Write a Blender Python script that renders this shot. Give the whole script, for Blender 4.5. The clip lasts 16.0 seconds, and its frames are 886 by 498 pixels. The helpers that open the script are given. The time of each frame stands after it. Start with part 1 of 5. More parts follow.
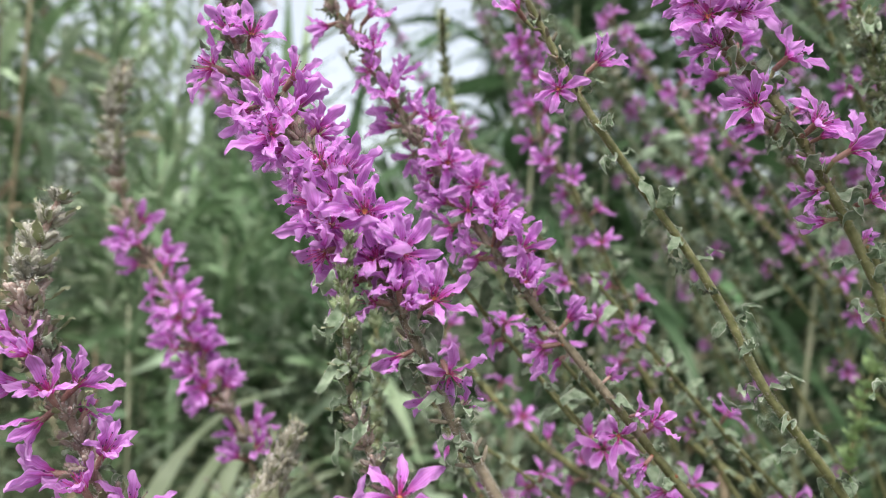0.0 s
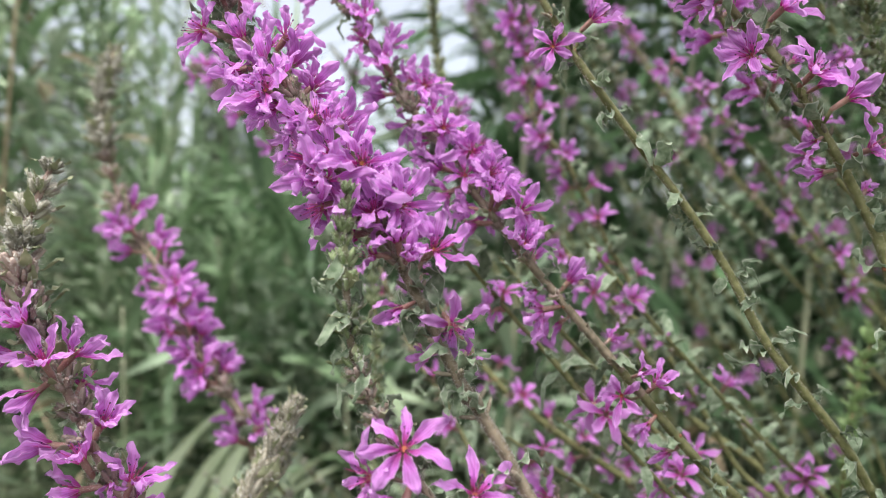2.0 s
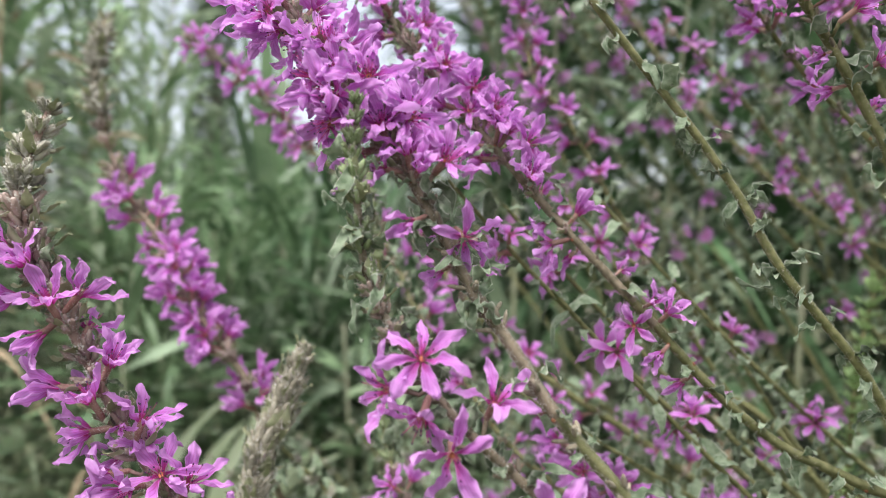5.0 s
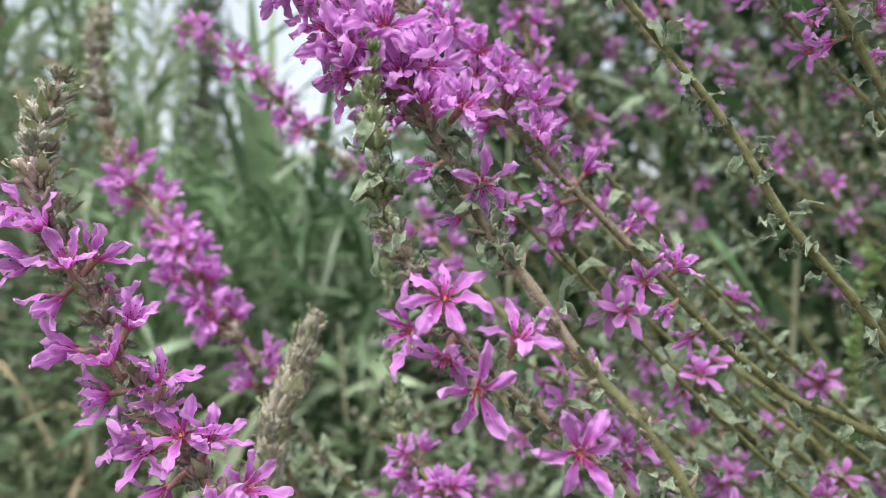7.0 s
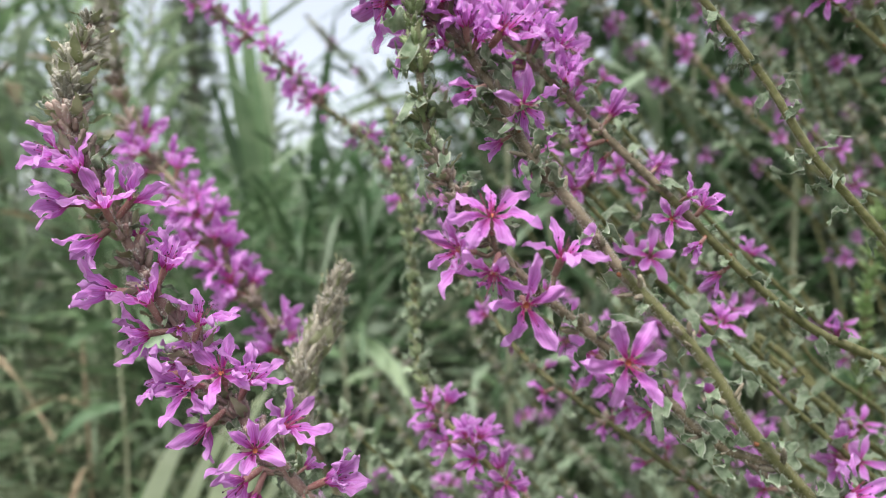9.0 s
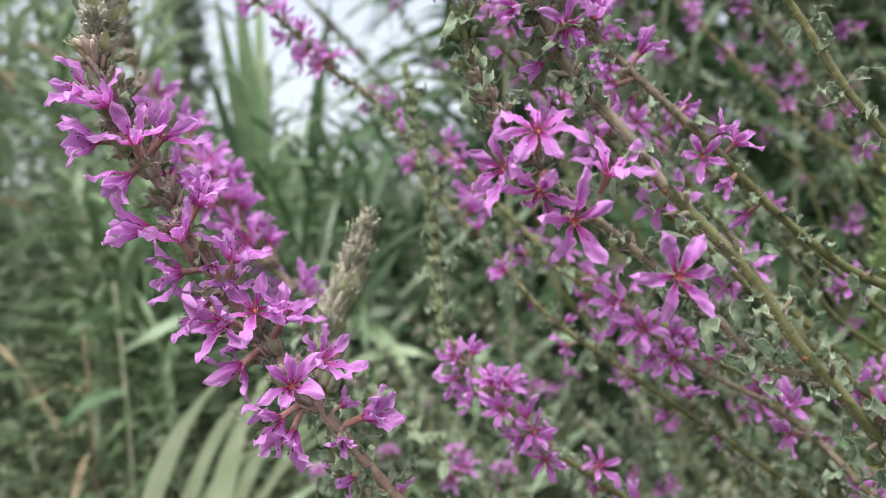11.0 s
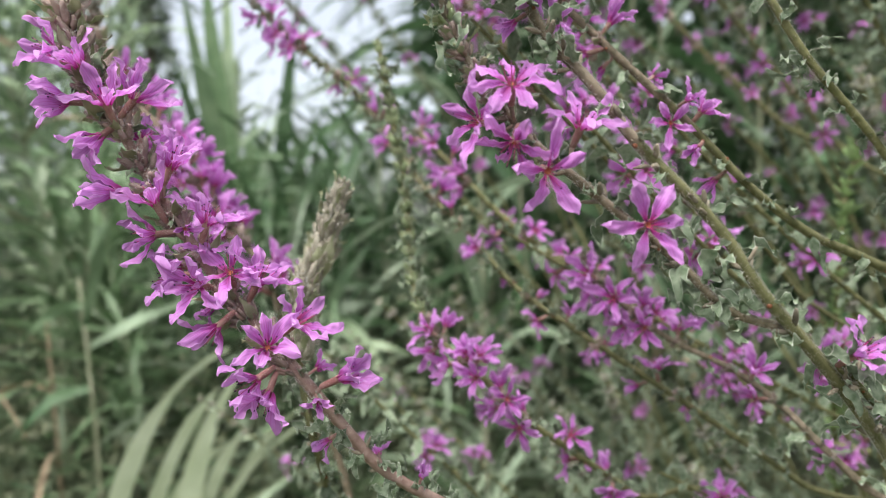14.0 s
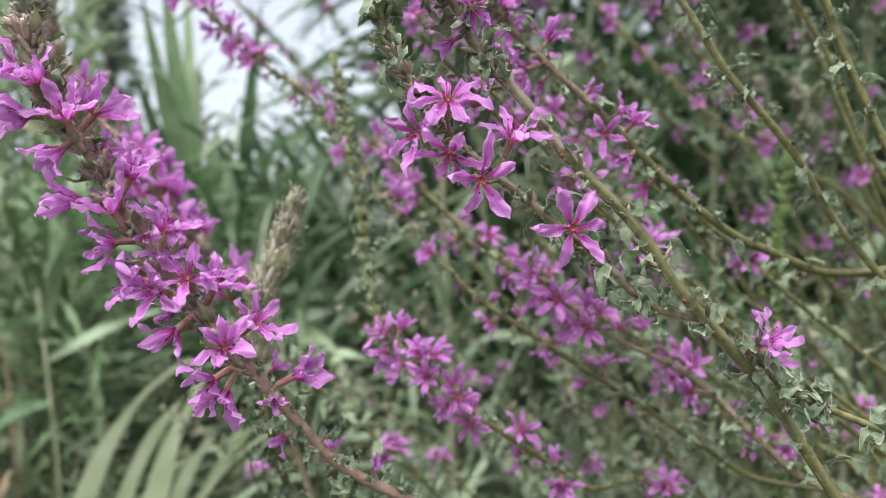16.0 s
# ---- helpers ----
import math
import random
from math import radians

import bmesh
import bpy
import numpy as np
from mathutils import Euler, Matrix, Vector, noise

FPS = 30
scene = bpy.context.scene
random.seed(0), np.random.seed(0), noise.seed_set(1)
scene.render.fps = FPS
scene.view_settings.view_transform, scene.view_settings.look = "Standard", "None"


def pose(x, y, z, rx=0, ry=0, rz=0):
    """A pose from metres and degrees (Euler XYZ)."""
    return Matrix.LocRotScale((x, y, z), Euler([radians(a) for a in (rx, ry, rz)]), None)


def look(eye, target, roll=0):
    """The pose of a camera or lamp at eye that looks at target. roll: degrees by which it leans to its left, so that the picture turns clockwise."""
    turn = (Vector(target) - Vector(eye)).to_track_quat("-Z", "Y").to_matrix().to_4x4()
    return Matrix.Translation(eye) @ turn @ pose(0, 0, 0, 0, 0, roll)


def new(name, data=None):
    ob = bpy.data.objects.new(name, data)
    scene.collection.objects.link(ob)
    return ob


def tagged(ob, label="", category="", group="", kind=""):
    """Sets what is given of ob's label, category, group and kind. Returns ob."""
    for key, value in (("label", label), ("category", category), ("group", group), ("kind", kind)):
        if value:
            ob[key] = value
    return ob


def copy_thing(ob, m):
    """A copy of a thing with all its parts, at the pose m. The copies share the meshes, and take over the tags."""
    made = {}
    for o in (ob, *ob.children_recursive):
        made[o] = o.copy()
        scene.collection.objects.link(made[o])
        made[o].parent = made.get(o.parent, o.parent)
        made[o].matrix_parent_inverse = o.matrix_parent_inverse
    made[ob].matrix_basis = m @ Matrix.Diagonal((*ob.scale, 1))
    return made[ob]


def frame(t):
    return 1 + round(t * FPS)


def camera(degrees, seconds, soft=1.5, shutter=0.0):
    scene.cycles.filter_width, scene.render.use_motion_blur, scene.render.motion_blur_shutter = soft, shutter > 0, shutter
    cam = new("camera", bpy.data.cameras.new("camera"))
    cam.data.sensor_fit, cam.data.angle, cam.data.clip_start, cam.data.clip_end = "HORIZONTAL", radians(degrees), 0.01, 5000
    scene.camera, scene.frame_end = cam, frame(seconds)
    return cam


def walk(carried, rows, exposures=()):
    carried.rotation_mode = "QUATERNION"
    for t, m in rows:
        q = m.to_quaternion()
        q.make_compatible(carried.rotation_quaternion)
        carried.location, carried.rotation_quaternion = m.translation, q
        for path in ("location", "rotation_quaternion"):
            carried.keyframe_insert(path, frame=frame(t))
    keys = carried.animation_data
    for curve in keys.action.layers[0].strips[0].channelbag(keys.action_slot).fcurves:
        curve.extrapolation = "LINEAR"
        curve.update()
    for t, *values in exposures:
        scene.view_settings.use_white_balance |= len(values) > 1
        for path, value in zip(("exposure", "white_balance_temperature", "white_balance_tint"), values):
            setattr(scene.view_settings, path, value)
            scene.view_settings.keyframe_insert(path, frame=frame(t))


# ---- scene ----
# ---- camera and its way ----
cam = camera(64.0, 16.0, soft=0.65)
cam.data.dof.use_dof = True
cam.data.dof.focus_distance = 0.180
cam.data.dof.aperture_fstop = 12.0
PATH = [
    (0.0, (-0.00045, 0.00073, 0.85078), (-0.00487, 1.00071, 0.85219), 3.26),
    (0.5, (-0.00111, 0.00111, 0.84828), (-0.00330, 1.00110, 0.85137), 2.94),
    (1.0, (-0.00132, 0.00161, 0.84561), (-0.00120, 1.00161, 0.84875), 2.62),
    (1.5, (-0.00135, 0.00197, 0.84277), (0.00058, 1.00196, 0.84459), 2.31),
    (2.0, (-0.00132, 0.00258, 0.83967), (0.00348, 1.00257, 0.84131), 1.96),
    (2.5, (-0.00134, 0.00303, 0.83646), (0.00592, 1.00300, 0.83600), 1.68),
    (3.0, (-0.00146, 0.00353, 0.83339), (0.00915, 1.00346, 0.82930), 1.48),
    (3.5, (-0.00166, 0.00431, 0.82990), (0.01047, 1.00422, 0.82450), 1.22),
    (4.0, (-0.00231, 0.00523, 0.82680), (0.00972, 1.00513, 0.81951), 0.91),
    (6.5, (-0.00957, 0.00315, 0.81251), (0.01024, 1.00295, 0.80997), -0.65),
    (7.0, (-0.01113, 0.00219, 0.80866), (0.01380, 1.00188, 0.80653), -0.98),
    (7.5, (-0.01310, 0.00156, 0.80479), (0.01609, 1.00113, 0.80167), -1.35),
    (8.0, (-0.01575, 0.00107, 0.80101), (0.01534, 1.00058, 0.79704), -1.58),
    (8.5, (-0.01908, 0.00094, 0.79707), (0.01269, 1.00041, 0.79048), -1.73),
    (9.0, (-0.02286, 0.00067, 0.79288), (0.01075, 1.00005, 0.78247), -1.91),
    (9.5, (-0.02628, 0.00081, 0.78903), (0.00656, 1.00017, 0.77428), -2.04),
    (10.0, (-0.02933, 0.00118, 0.78520), (0.00354, 1.00047, 0.76683), -2.27),
    (12.5, (-0.03706, 0.00283, 0.76953), (0.01760, 1.00086, 0.73870), -3.12),
    (13.0, (-0.03704, 0.00234, 0.76787), (0.02588, 0.99987, 0.73664), -3.10),
    (13.5, (-0.03656, 0.00125, 0.76769), (0.03492, 0.99821, 0.73691), -2.91),
    (14.0, (-0.03591, -0.00011, 0.76800), (0.04493, 0.99621, 0.73950), -2.79),
    (14.5, (-0.03516, -0.00239, 0.76857), (0.05613, 0.99315, 0.74488), -2.72),
    (15.0, (-0.03415, -0.00579, 0.76883), (0.06652, 0.98891, 0.74818), -2.79),
    (15.5, (-0.03288, -0.00975, 0.76830), (0.07972, 0.98366, 0.74683), -3.04),
    (16.0, (-0.03148, -0.01360, 0.76689), (0.09602, 0.97803, 0.74678), -3.40),
]
walk(cam, [(t, look(eye, target, roll)) for t, eye, target, roll in PATH])

# ---- light: a bright overcast sky ----
scene.view_settings.exposure = 1.30
world = bpy.data.worlds.new("overcast")
scene.world = world
world.use_nodes = True
wn, wl = world.node_tree.nodes, world.node_tree.links
wn.clear()
sky = wn.new("ShaderNodeTexSky")
sky.sky_type, sky.sun_disc = "NISHITA", False
sky.sun_elevation, sky.sun_rotation = radians(68), radians(204)
sky.air_density, sky.dust_density, sky.ozone_density = 1.0, 4.0, 1.0
pale = wn.new("ShaderNodeHueSaturation")
pale.inputs["Saturation"].default_value = 0.40
glow = wn.new("ShaderNodeBackground")
glow.inputs["Strength"].default_value = 0.126
wout = wn.new("ShaderNodeOutputWorld")
wl.new(sky.outputs[0], pale.inputs["Color"])
wl.new(pale.outputs[0], glow.inputs["Color"])
wl.new(glow.outputs[0], wout.inputs["Surface"])

sun_data = bpy.data.lights.new("sun", "SUN")
sun_data.energy, sun_data.angle, sun_data.color = 1.85, radians(40), (1.0, 0.965, 0.955)
sun = new("sun", sun_data)
sun.matrix_world = look((0, 0, 6), (0.18 * 6, 0.40 * 6, 6 - 6 * 1.1))


# ---- materials ----
def material(name, dark, light, scale=400.0, rough=0.6, through_light=0.0, bump=0.3, fine=3000.0, vary=0.12, edge=None, edge_from=0.8):
    """A grained surface between two colours. edge: a colour along the margins (uv v near 0 or 1)."""
    m = bpy.data.materials.new(name)
    m.use_nodes = True
    n, l = m.node_tree.nodes, m.node_tree.links
    n.clear()
    out, shader = n.new("ShaderNodeOutputMaterial"), n.new("ShaderNodeBsdfPrincipled")
    coords, info, shift = n.new("ShaderNodeTexCoord"), n.new("ShaderNodeObjectInfo"), n.new("ShaderNodeVectorMath")
    shift.operation = "MULTIPLY_ADD"
    l.new(info.outputs["Random"], shift.inputs[0])
    shift.inputs[1].default_value = (3.1, 1.7, 2.3)
    l.new(coords.outputs["Object"], shift.inputs[2])
    coarse, grain = n.new("ShaderNodeTexNoise"), n.new("ShaderNodeTexNoise")
    coarse.inputs["Scale"].default_value, grain.inputs["Scale"].default_value = scale, fine
    coarse.inputs["Detail"].default_value, grain.inputs["Detail"].default_value = 4, 3
    l.new(shift.outputs[0], coarse.inputs["Vector"])
    l.new(shift.outputs[0], grain.inputs["Vector"])
    ramp = n.new("ShaderNodeValToRGB")
    ramp.color_ramp.elements[0].position, ramp.color_ramp.elements[1].position = 0.3, 0.72
    ramp.color_ramp.elements[0].color, ramp.color_ramp.elements[1].color = (*dark, 1), (*light, 1)
    l.new(coarse.outputs[0], ramp.inputs[0])
    colour = ramp.outputs[0]
    if edge:
        uv, sep, away, lim, mix = n.new("ShaderNodeUVMap"), n.new("ShaderNodeSeparateXYZ"), n.new("ShaderNodeMath"), n.new("ShaderNodeMapRange"), n.new("ShaderNodeMix")
        away.operation = "ABSOLUTE"
        half = n.new("ShaderNodeMath")
        half.operation = "MULTIPLY_ADD"
        half.inputs[1].default_value, half.inputs[2].default_value = 2.0, -1.0
        l.new(uv.outputs[0], sep.inputs[0])
        l.new(sep.outputs["Y"], half.inputs[0])
        l.new(half.outputs[0], away.inputs[0])
        lim.inputs["From Min"].default_value, lim.inputs["From Max"].default_value = edge_from, 1.0
        l.new(away.outputs[0], lim.inputs["Value"])
        mix.data_type = "RGBA"
        l.new(lim.outputs[0], mix.inputs[0])
        l.new(colour, mix.inputs[6])
        mix.inputs[7].default_value = (*edge, 1)
        colour = mix.outputs[2]
    tone, level = n.new("ShaderNodeHueSaturation"), n.new("ShaderNodeMapRange")
    level.inputs["To Min"].default_value, level.inputs["To Max"].default_value = 1 - 2 * vary, 1 + 2 * vary
    l.new(info.outputs["Random"], level.inputs["Value"])
    l.new(level.outputs[0], tone.inputs["Value"])
    l.new(colour, tone.inputs["Color"])
    l.new(tone.outputs[0], shader.inputs["Base Color"])
    shader.inputs["Roughness"].default_value = rough
    shader.inputs["Specular IOR Level"].default_value = 0.3
    relief = n.new("ShaderNodeBump")
    relief.inputs["Strength"].default_value, relief.inputs["Distance"].default_value = bump, 0.3 / fine
    l.new(grain.outputs[0], relief.inputs["Height"])
    l.new(relief.outputs[0], shader.inputs["Normal"])
    last = shader.outputs[0]
    if through_light:
        thin, blend = n.new("ShaderNodeBsdfTranslucent"), n.new("ShaderNodeMixShader")
        l.new(tone.outputs[0], thin.inputs["Color"])
        blend.inputs[0].default_value = through_light
        l.new(last, blend.inputs[1])
        l.new(thin.outputs[0], blend.inputs[2])
        last = blend.outputs[0]
    l.new(last, out.inputs["Surface"])
    return m


def petal_material(name, base, body, pale_tip):
    """Thin crumpled petals: a deep throat with darker veins that fade towards the tip."""
    m = bpy.data.materials.new(name)
    m.use_nodes = True
    n, l = m.node_tree.nodes, m.node_tree.links
    n.clear()
    out, shader = n.new("ShaderNodeOutputMaterial"), n.new("ShaderNodeBsdfPrincipled")
    uv, sep, info = n.new("ShaderNodeUVMap"), n.new("ShaderNodeSeparateXYZ"), n.new("ShaderNodeObjectInfo")
    l.new(uv.outputs[0], sep.inputs[0])
    ramp = n.new("ShaderNodeValToRGB")
    e = ramp.color_ramp.elements
    e[0].position, e[0].color = 0.02, (*base, 1)
    e[1].position, e[1].color = 1.0, (*pale_tip, 1)
    mid = e.new(0.36)
    mid.color = (*body, 1)
    l.new(sep.outputs["X"], ramp.inputs[0])
    wave, veins, fade = n.new("ShaderNodeTexWave"), n.new("ShaderNodeMapRange"), n.new("ShaderNodeMath")
    wave.bands_direction = "Y"
    wave.inputs["Scale"].default_value, wave.inputs["Distortion"].default_value, wave.inputs["Detail"].default_value = 1.6, 1.2, 2
    l.new(uv.outputs[0], wave.inputs["Vector"])
    veins.inputs["From Min"].default_value, veins.inputs["From Max"].default_value = 0.65, 1.0
    l.new(wave.outputs[1], veins.inputs["Value"])
    fade.operation = "MULTIPLY"
    falling = n.new("ShaderNodeMapRange")
    falling.inputs["To Min"].default_value, falling.inputs["To Max"].default_value = 0.7, -0.05
    l.new(sep.outputs["X"], falling.inputs["Value"])
    l.new(veins.outputs[0], fade.inputs[0])
    l.new(falling.outputs[0], fade.inputs[1])
    mix = n.new("ShaderNodeMix")
    mix.data_type = "RGBA"
    l.new(fade.outputs[0], mix.inputs[0])
    l.new(ramp.outputs[0], mix.inputs[6])
    mix.inputs[7].default_value = (*base, 1)
    # a thin paler margin
    half, away, rim, pale_edge = n.new("ShaderNodeMath"), n.new("ShaderNodeMath"), n.new("ShaderNodeMapRange"), n.new("ShaderNodeMix")
    half.operation, away.operation = "MULTIPLY_ADD", "ABSOLUTE"
    half.inputs[1].default_value, half.inputs[2].default_value = 2.0, -1.0
    l.new(sep.outputs["Y"], half.inputs[0])
    l.new(half.outputs[0], away.inputs[0])
    rim.inputs["From Min"].default_value, rim.inputs["To Max"].default_value = 0.72, 0.55
    l.new(away.outputs[0], rim.inputs["Value"])
    pale_edge.data_type = "RGBA"
    l.new(rim.outputs[0], pale_edge.inputs[0])
    l.new(mix.outputs[2], pale_edge.inputs[6])
    pale_edge.inputs[7].default_value = (0.74, 0.46, 0.79, 1)
    coords, blotch, tone, level, add = n.new("ShaderNodeTexCoord"), n.new("ShaderNodeTexNoise"), n.new("ShaderNodeHueSaturation"), n.new("ShaderNodeMapRange"), n.new("ShaderNodeMath")
    blotch.inputs["Scale"].default_value, blotch.inputs["Detail"].default_value = 450, 4
    l.new(coords.outputs["Object"], blotch.inputs["Vector"])
    add.operation = "ADD"
    l.new(blotch.outputs[0], add.inputs[0])
    l.new(info.outputs["Random"], add.inputs[1])
    level.inputs["From Max"].default_value = 1.6
    level.inputs["To Min"].default_value, level.inputs["To Max"].default_value = 0.72, 1.2
    l.new(add.outputs[0], level.inputs["Value"])
    l.new(level.outputs[0], tone.inputs["Value"])
    l.new(pale_edge.outputs[2], tone.inputs["Color"])
    l.new(tone.outputs[0], shader.inputs["Base Color"])
    shader.inputs["Roughness"].default_value = 0.5
    shader.inputs["Specular IOR Level"].default_value = 0.35
    shader.inputs["Sheen Weight"].default_value = 0.15
    relief, crumple = n.new("ShaderNodeBump"), n.new("ShaderNodeTexNoise")
    crumple.inputs["Scale"].default_value, crumple.inputs["Detail"].default_value = 1100, 4
    l.new(coords.outputs["Object"], crumple.inputs["Vector"])
    relief.inputs["Strength"].default_value, relief.inputs["Distance"].default_value = 0.8, 0.0004
    l.new(crumple.outputs[0], relief.inputs["Height"])
    l.new(relief.outputs[0], shader.inputs["Normal"])
    thin, blend = n.new("ShaderNodeBsdfTranslucent"), n.new("ShaderNodeMixShader")
    l.new(tone.outputs[0], thin.inputs["Color"])
    blend.inputs[0].default_value = 0.5
    l.new(shader.outputs[0], blend.inputs[1])
    l.new(thin.outputs[0], blend.inputs[2])
    l.new(blend.outputs[0], out.inputs["Surface"])
    return m


PETAL = petal_material("petal", (0.38, 0.010, 0.18), (0.55, 0.165, 0.585), (0.69, 0.35, 0.725))
STAMEN = material("stamen", (0.30, 0.01, 0.10), (0.45, 0.03, 0.2), rough=0.5, vary=0.1)
ANTHER = material("anther", (0.03, 0.01, 0.05), (0.10, 0.03, 0.10), rough=0.7, vary=0.1)
THROAT = material("throat", (0.30, 0.05, 0.06), (0.50, 0.24, 0.08), scale=900, rough=0.6)
CALYX = material("calyx", (0.22, 0.095, 0.085), (0.37, 0.235, 0.19), scale=350, rough=0.7, through_light=0.1)
BUD = material("bud", (0.20, 0.195, 0.14), (0.45, 0.425, 0.36), scale=520, rough=0.75, through_light=0.12, vary=0.16)
BRACT = material("bract", (0.165, 0.185, 0.09), (0.32, 0.335, 0.21), scale=300, rough=0.75, through_light=0.15, vary=0.15, edge=(0.40, 0.40, 0.28), edge_from=0.8)
BUD_OLIVE = material("bud_olive", (0.15, 0.138, 0.095), (0.39, 0.365, 0.29), scale=520, rough=0.75, through_light=0.12, vary=0.2)
BUD_ROSY = material("bud_rosy", (0.23, 0.155, 0.13), (0.45, 0.36, 0.315), scale=420, rough=0.75, through_light=0.12, vary=0.16)
BUD_GREEN = material("bud_green", (0.14, 0.19, 0.075), (0.31, 0.37, 0.21), scale=420, rough=0.7, through_light=0.15, vary=0.14)
LEAF = material("leaf", (0.078, 0.12, 0.062), (0.255, 0.305, 0.212), scale=520, rough=0.85, bump=1.0, through_light=0.25, vary=0.2, edge=(0.47, 0.49, 0.41), edge_from=0.87)
LEAF_FRESH = material("leaf_fresh", (0.15, 0.24, 0.08), (0.31, 0.41, 0.20), scale=200, rough=0.6, through_light=0.3, vary=0.12)
STEM_GREEN = material("stem_green", (0.075, 0.08, 0.028), (0.19, 0.185, 0.085), scale=380, rough=0.7, vary=0.08, bump=0.9)
STEM_BROWN = material("stem_brown", (0.09, 0.078, 0.045), (0.27, 0.215, 0.155), scale=420, rough=0.75, vary=0.08, bump=0.9)
STEM_ROSY = material("stem_rosy", (0.20, 0.125, 0.10), (0.35, 0.255, 0.205), scale=420, rough=0.75, vary=0.08, bump=0.9)
NODE = material("node", (0.14, 0.05, 0.025), (0.30, 0.12, 0.06), scale=700, rough=0.8)
HAIR = material("hair", (0.43, 0.415, 0.37), (0.60, 0.585, 0.54), rough=0.6, through_light=0.3)
CAPSULE = material("capsule", (0.13, 0.11, 0.075), (0.27, 0.235, 0.175), scale=500, rough=0.8, vary=0.2)
REED = material("reed_leaf", (0.21, 0.30, 0.165), (0.43, 0.52, 0.345), scale=14, fine=260, rough=0.5, through_light=0.3, vary=0.2, edge=(0.40, 0.46, 0.34), edge_from=0.85)
REED_PALE = material("reed_leaf_pale", (0.40, 0.47, 0.29), (0.58, 0.64, 0.46), scale=16, fine=260, rough=0.4, through_light=0.4, vary=0.12, edge=(0.43, 0.49, 0.31), edge_from=0.85)
REED_MID = material("reed_leaf_mid", (0.085, 0.155, 0.07), (0.20, 0.285, 0.155), scale=14, fine=260, rough=0.5, through_light=0.3, vary=0.2)
# deep green of dark blades; on the right its darkness also paints thicket shade
REED_DEEP_SHADE = material("reed_leaf_deep_shade", (0.038, 0.085, 0.035), (0.105, 0.175, 0.085), scale=14, fine=260, rough=0.5, through_light=0.3, vary=0.2)
REED_GREY = material("reed_leaf_grey", (0.145, 0.205, 0.125), (0.29, 0.36, 0.25), scale=14, fine=260, rough=0.45, through_light=0.25, vary=0.2)
CANE = material("cane", (0.11, 0.13, 0.07), (0.22, 0.22, 0.15), scale=30, fine=400, rough=0.6, vary=0.15)
DRY = material("dry_leaf", (0.15, 0.115, 0.07), (0.29, 0.23, 0.15), scale=40, fine=300, rough=0.8, through_light=0.2, vary=0.2)
HERB = material("herb", (0.07, 0.085, 0.042), (0.185, 0.205, 0.125), scale=25, fine=500, rough=0.65, through_light=0.25, vary=0.2)
GRASS = material("grass_blade", (0.075, 0.11, 0.055), (0.19, 0.235, 0.14), scale=14, fine=260, rough=0.5, through_light=0.3, vary=0.1)
TREE_LEAF = material("tree_leaf", (0.07, 0.10, 0.065), (0.14, 0.18, 0.12), scale=2, fine=40, rough=0.6, through_light=0.2, vary=0.1)
BARK = material("bark", (0.06, 0.05, 0.04), (0.15, 0.13, 0.10), scale=8, fine=60, rough=0.9)
SOIL = material("soil", (0.035, 0.036, 0.018), (0.10, 0.115, 0.06), scale=9, fine=160, rough=0.95, bump=0.8)


# ---- geometry helpers ----
def rnd(a, b):
    return random.uniform(a, b)


def curve_points(ctrl, step):
    """A smooth line through the control points: points about step apart and, for each, its place in the control list."""
    c = [Vector(p) for p in ctrl]
    c = [c[0] * 2 - c[1]] + c + [c[-1] * 2 - c[-2]]
    pts, idx = [], []
    for i in range(1, len(c) - 2):
        k = max(2, int((c[i + 1] - c[i]).length / step))
        for j in range(k):
            t = j / k
            a, b, d, e = c[i - 1], c[i], c[i + 1], c[i + 2]
            pts.append(0.5 * ((2 * b) + (d - a) * t + (2 * a - 5 * b + 4 * d - e) * t * t + (3 * b - a - 3 * d + e) * t ** 3))
            idx.append(i - 1 + t)
    pts.append(c[-2])
    idx.append(len(c) - 3.0)
    return pts, idx


def side_of(d):
    a = Vector((0, 0, 1)) if abs(d.z) < 0.9 else Vector((1, 0, 0))
    s = d.cross(a).normalized()
    return s, s.cross(d).normalized()


def tube(bm, pts, radii, sides=8, mat=0, square=0.0):
    rings = []
    s = None
    for i, p in enumerate(pts):
        d = (pts[min(i + 1, len(pts) - 1)] - pts[max(i - 1, 0)]).normalized()
        s = side_of(d)[0] if s is None else (s - d * s.dot(d)).normalized()
        u = s.cross(d)
        ring = []
        for k in range(sides):
            a = 2 * math.pi * k / sides
            r = radii[i] * (1 + square * math.cos(4 * a))
            ring.append(bm.verts.new(p + (s * math.cos(a) + u * math.sin(a)) * r))
        rings.append(ring)
    for a, b in zip(rings, rings[1:]):
        for k in range(sides):
            f = bm.faces.new((a[k], a[(k + 1) % sides], b[(k + 1) % sides], b[k]))
            f.smooth, f.material_index = True, mat
    for ring in (rings[0], rings[-1]):
        try:
            bm.faces.new(ring).material_index = mat
        except ValueError:
            pass


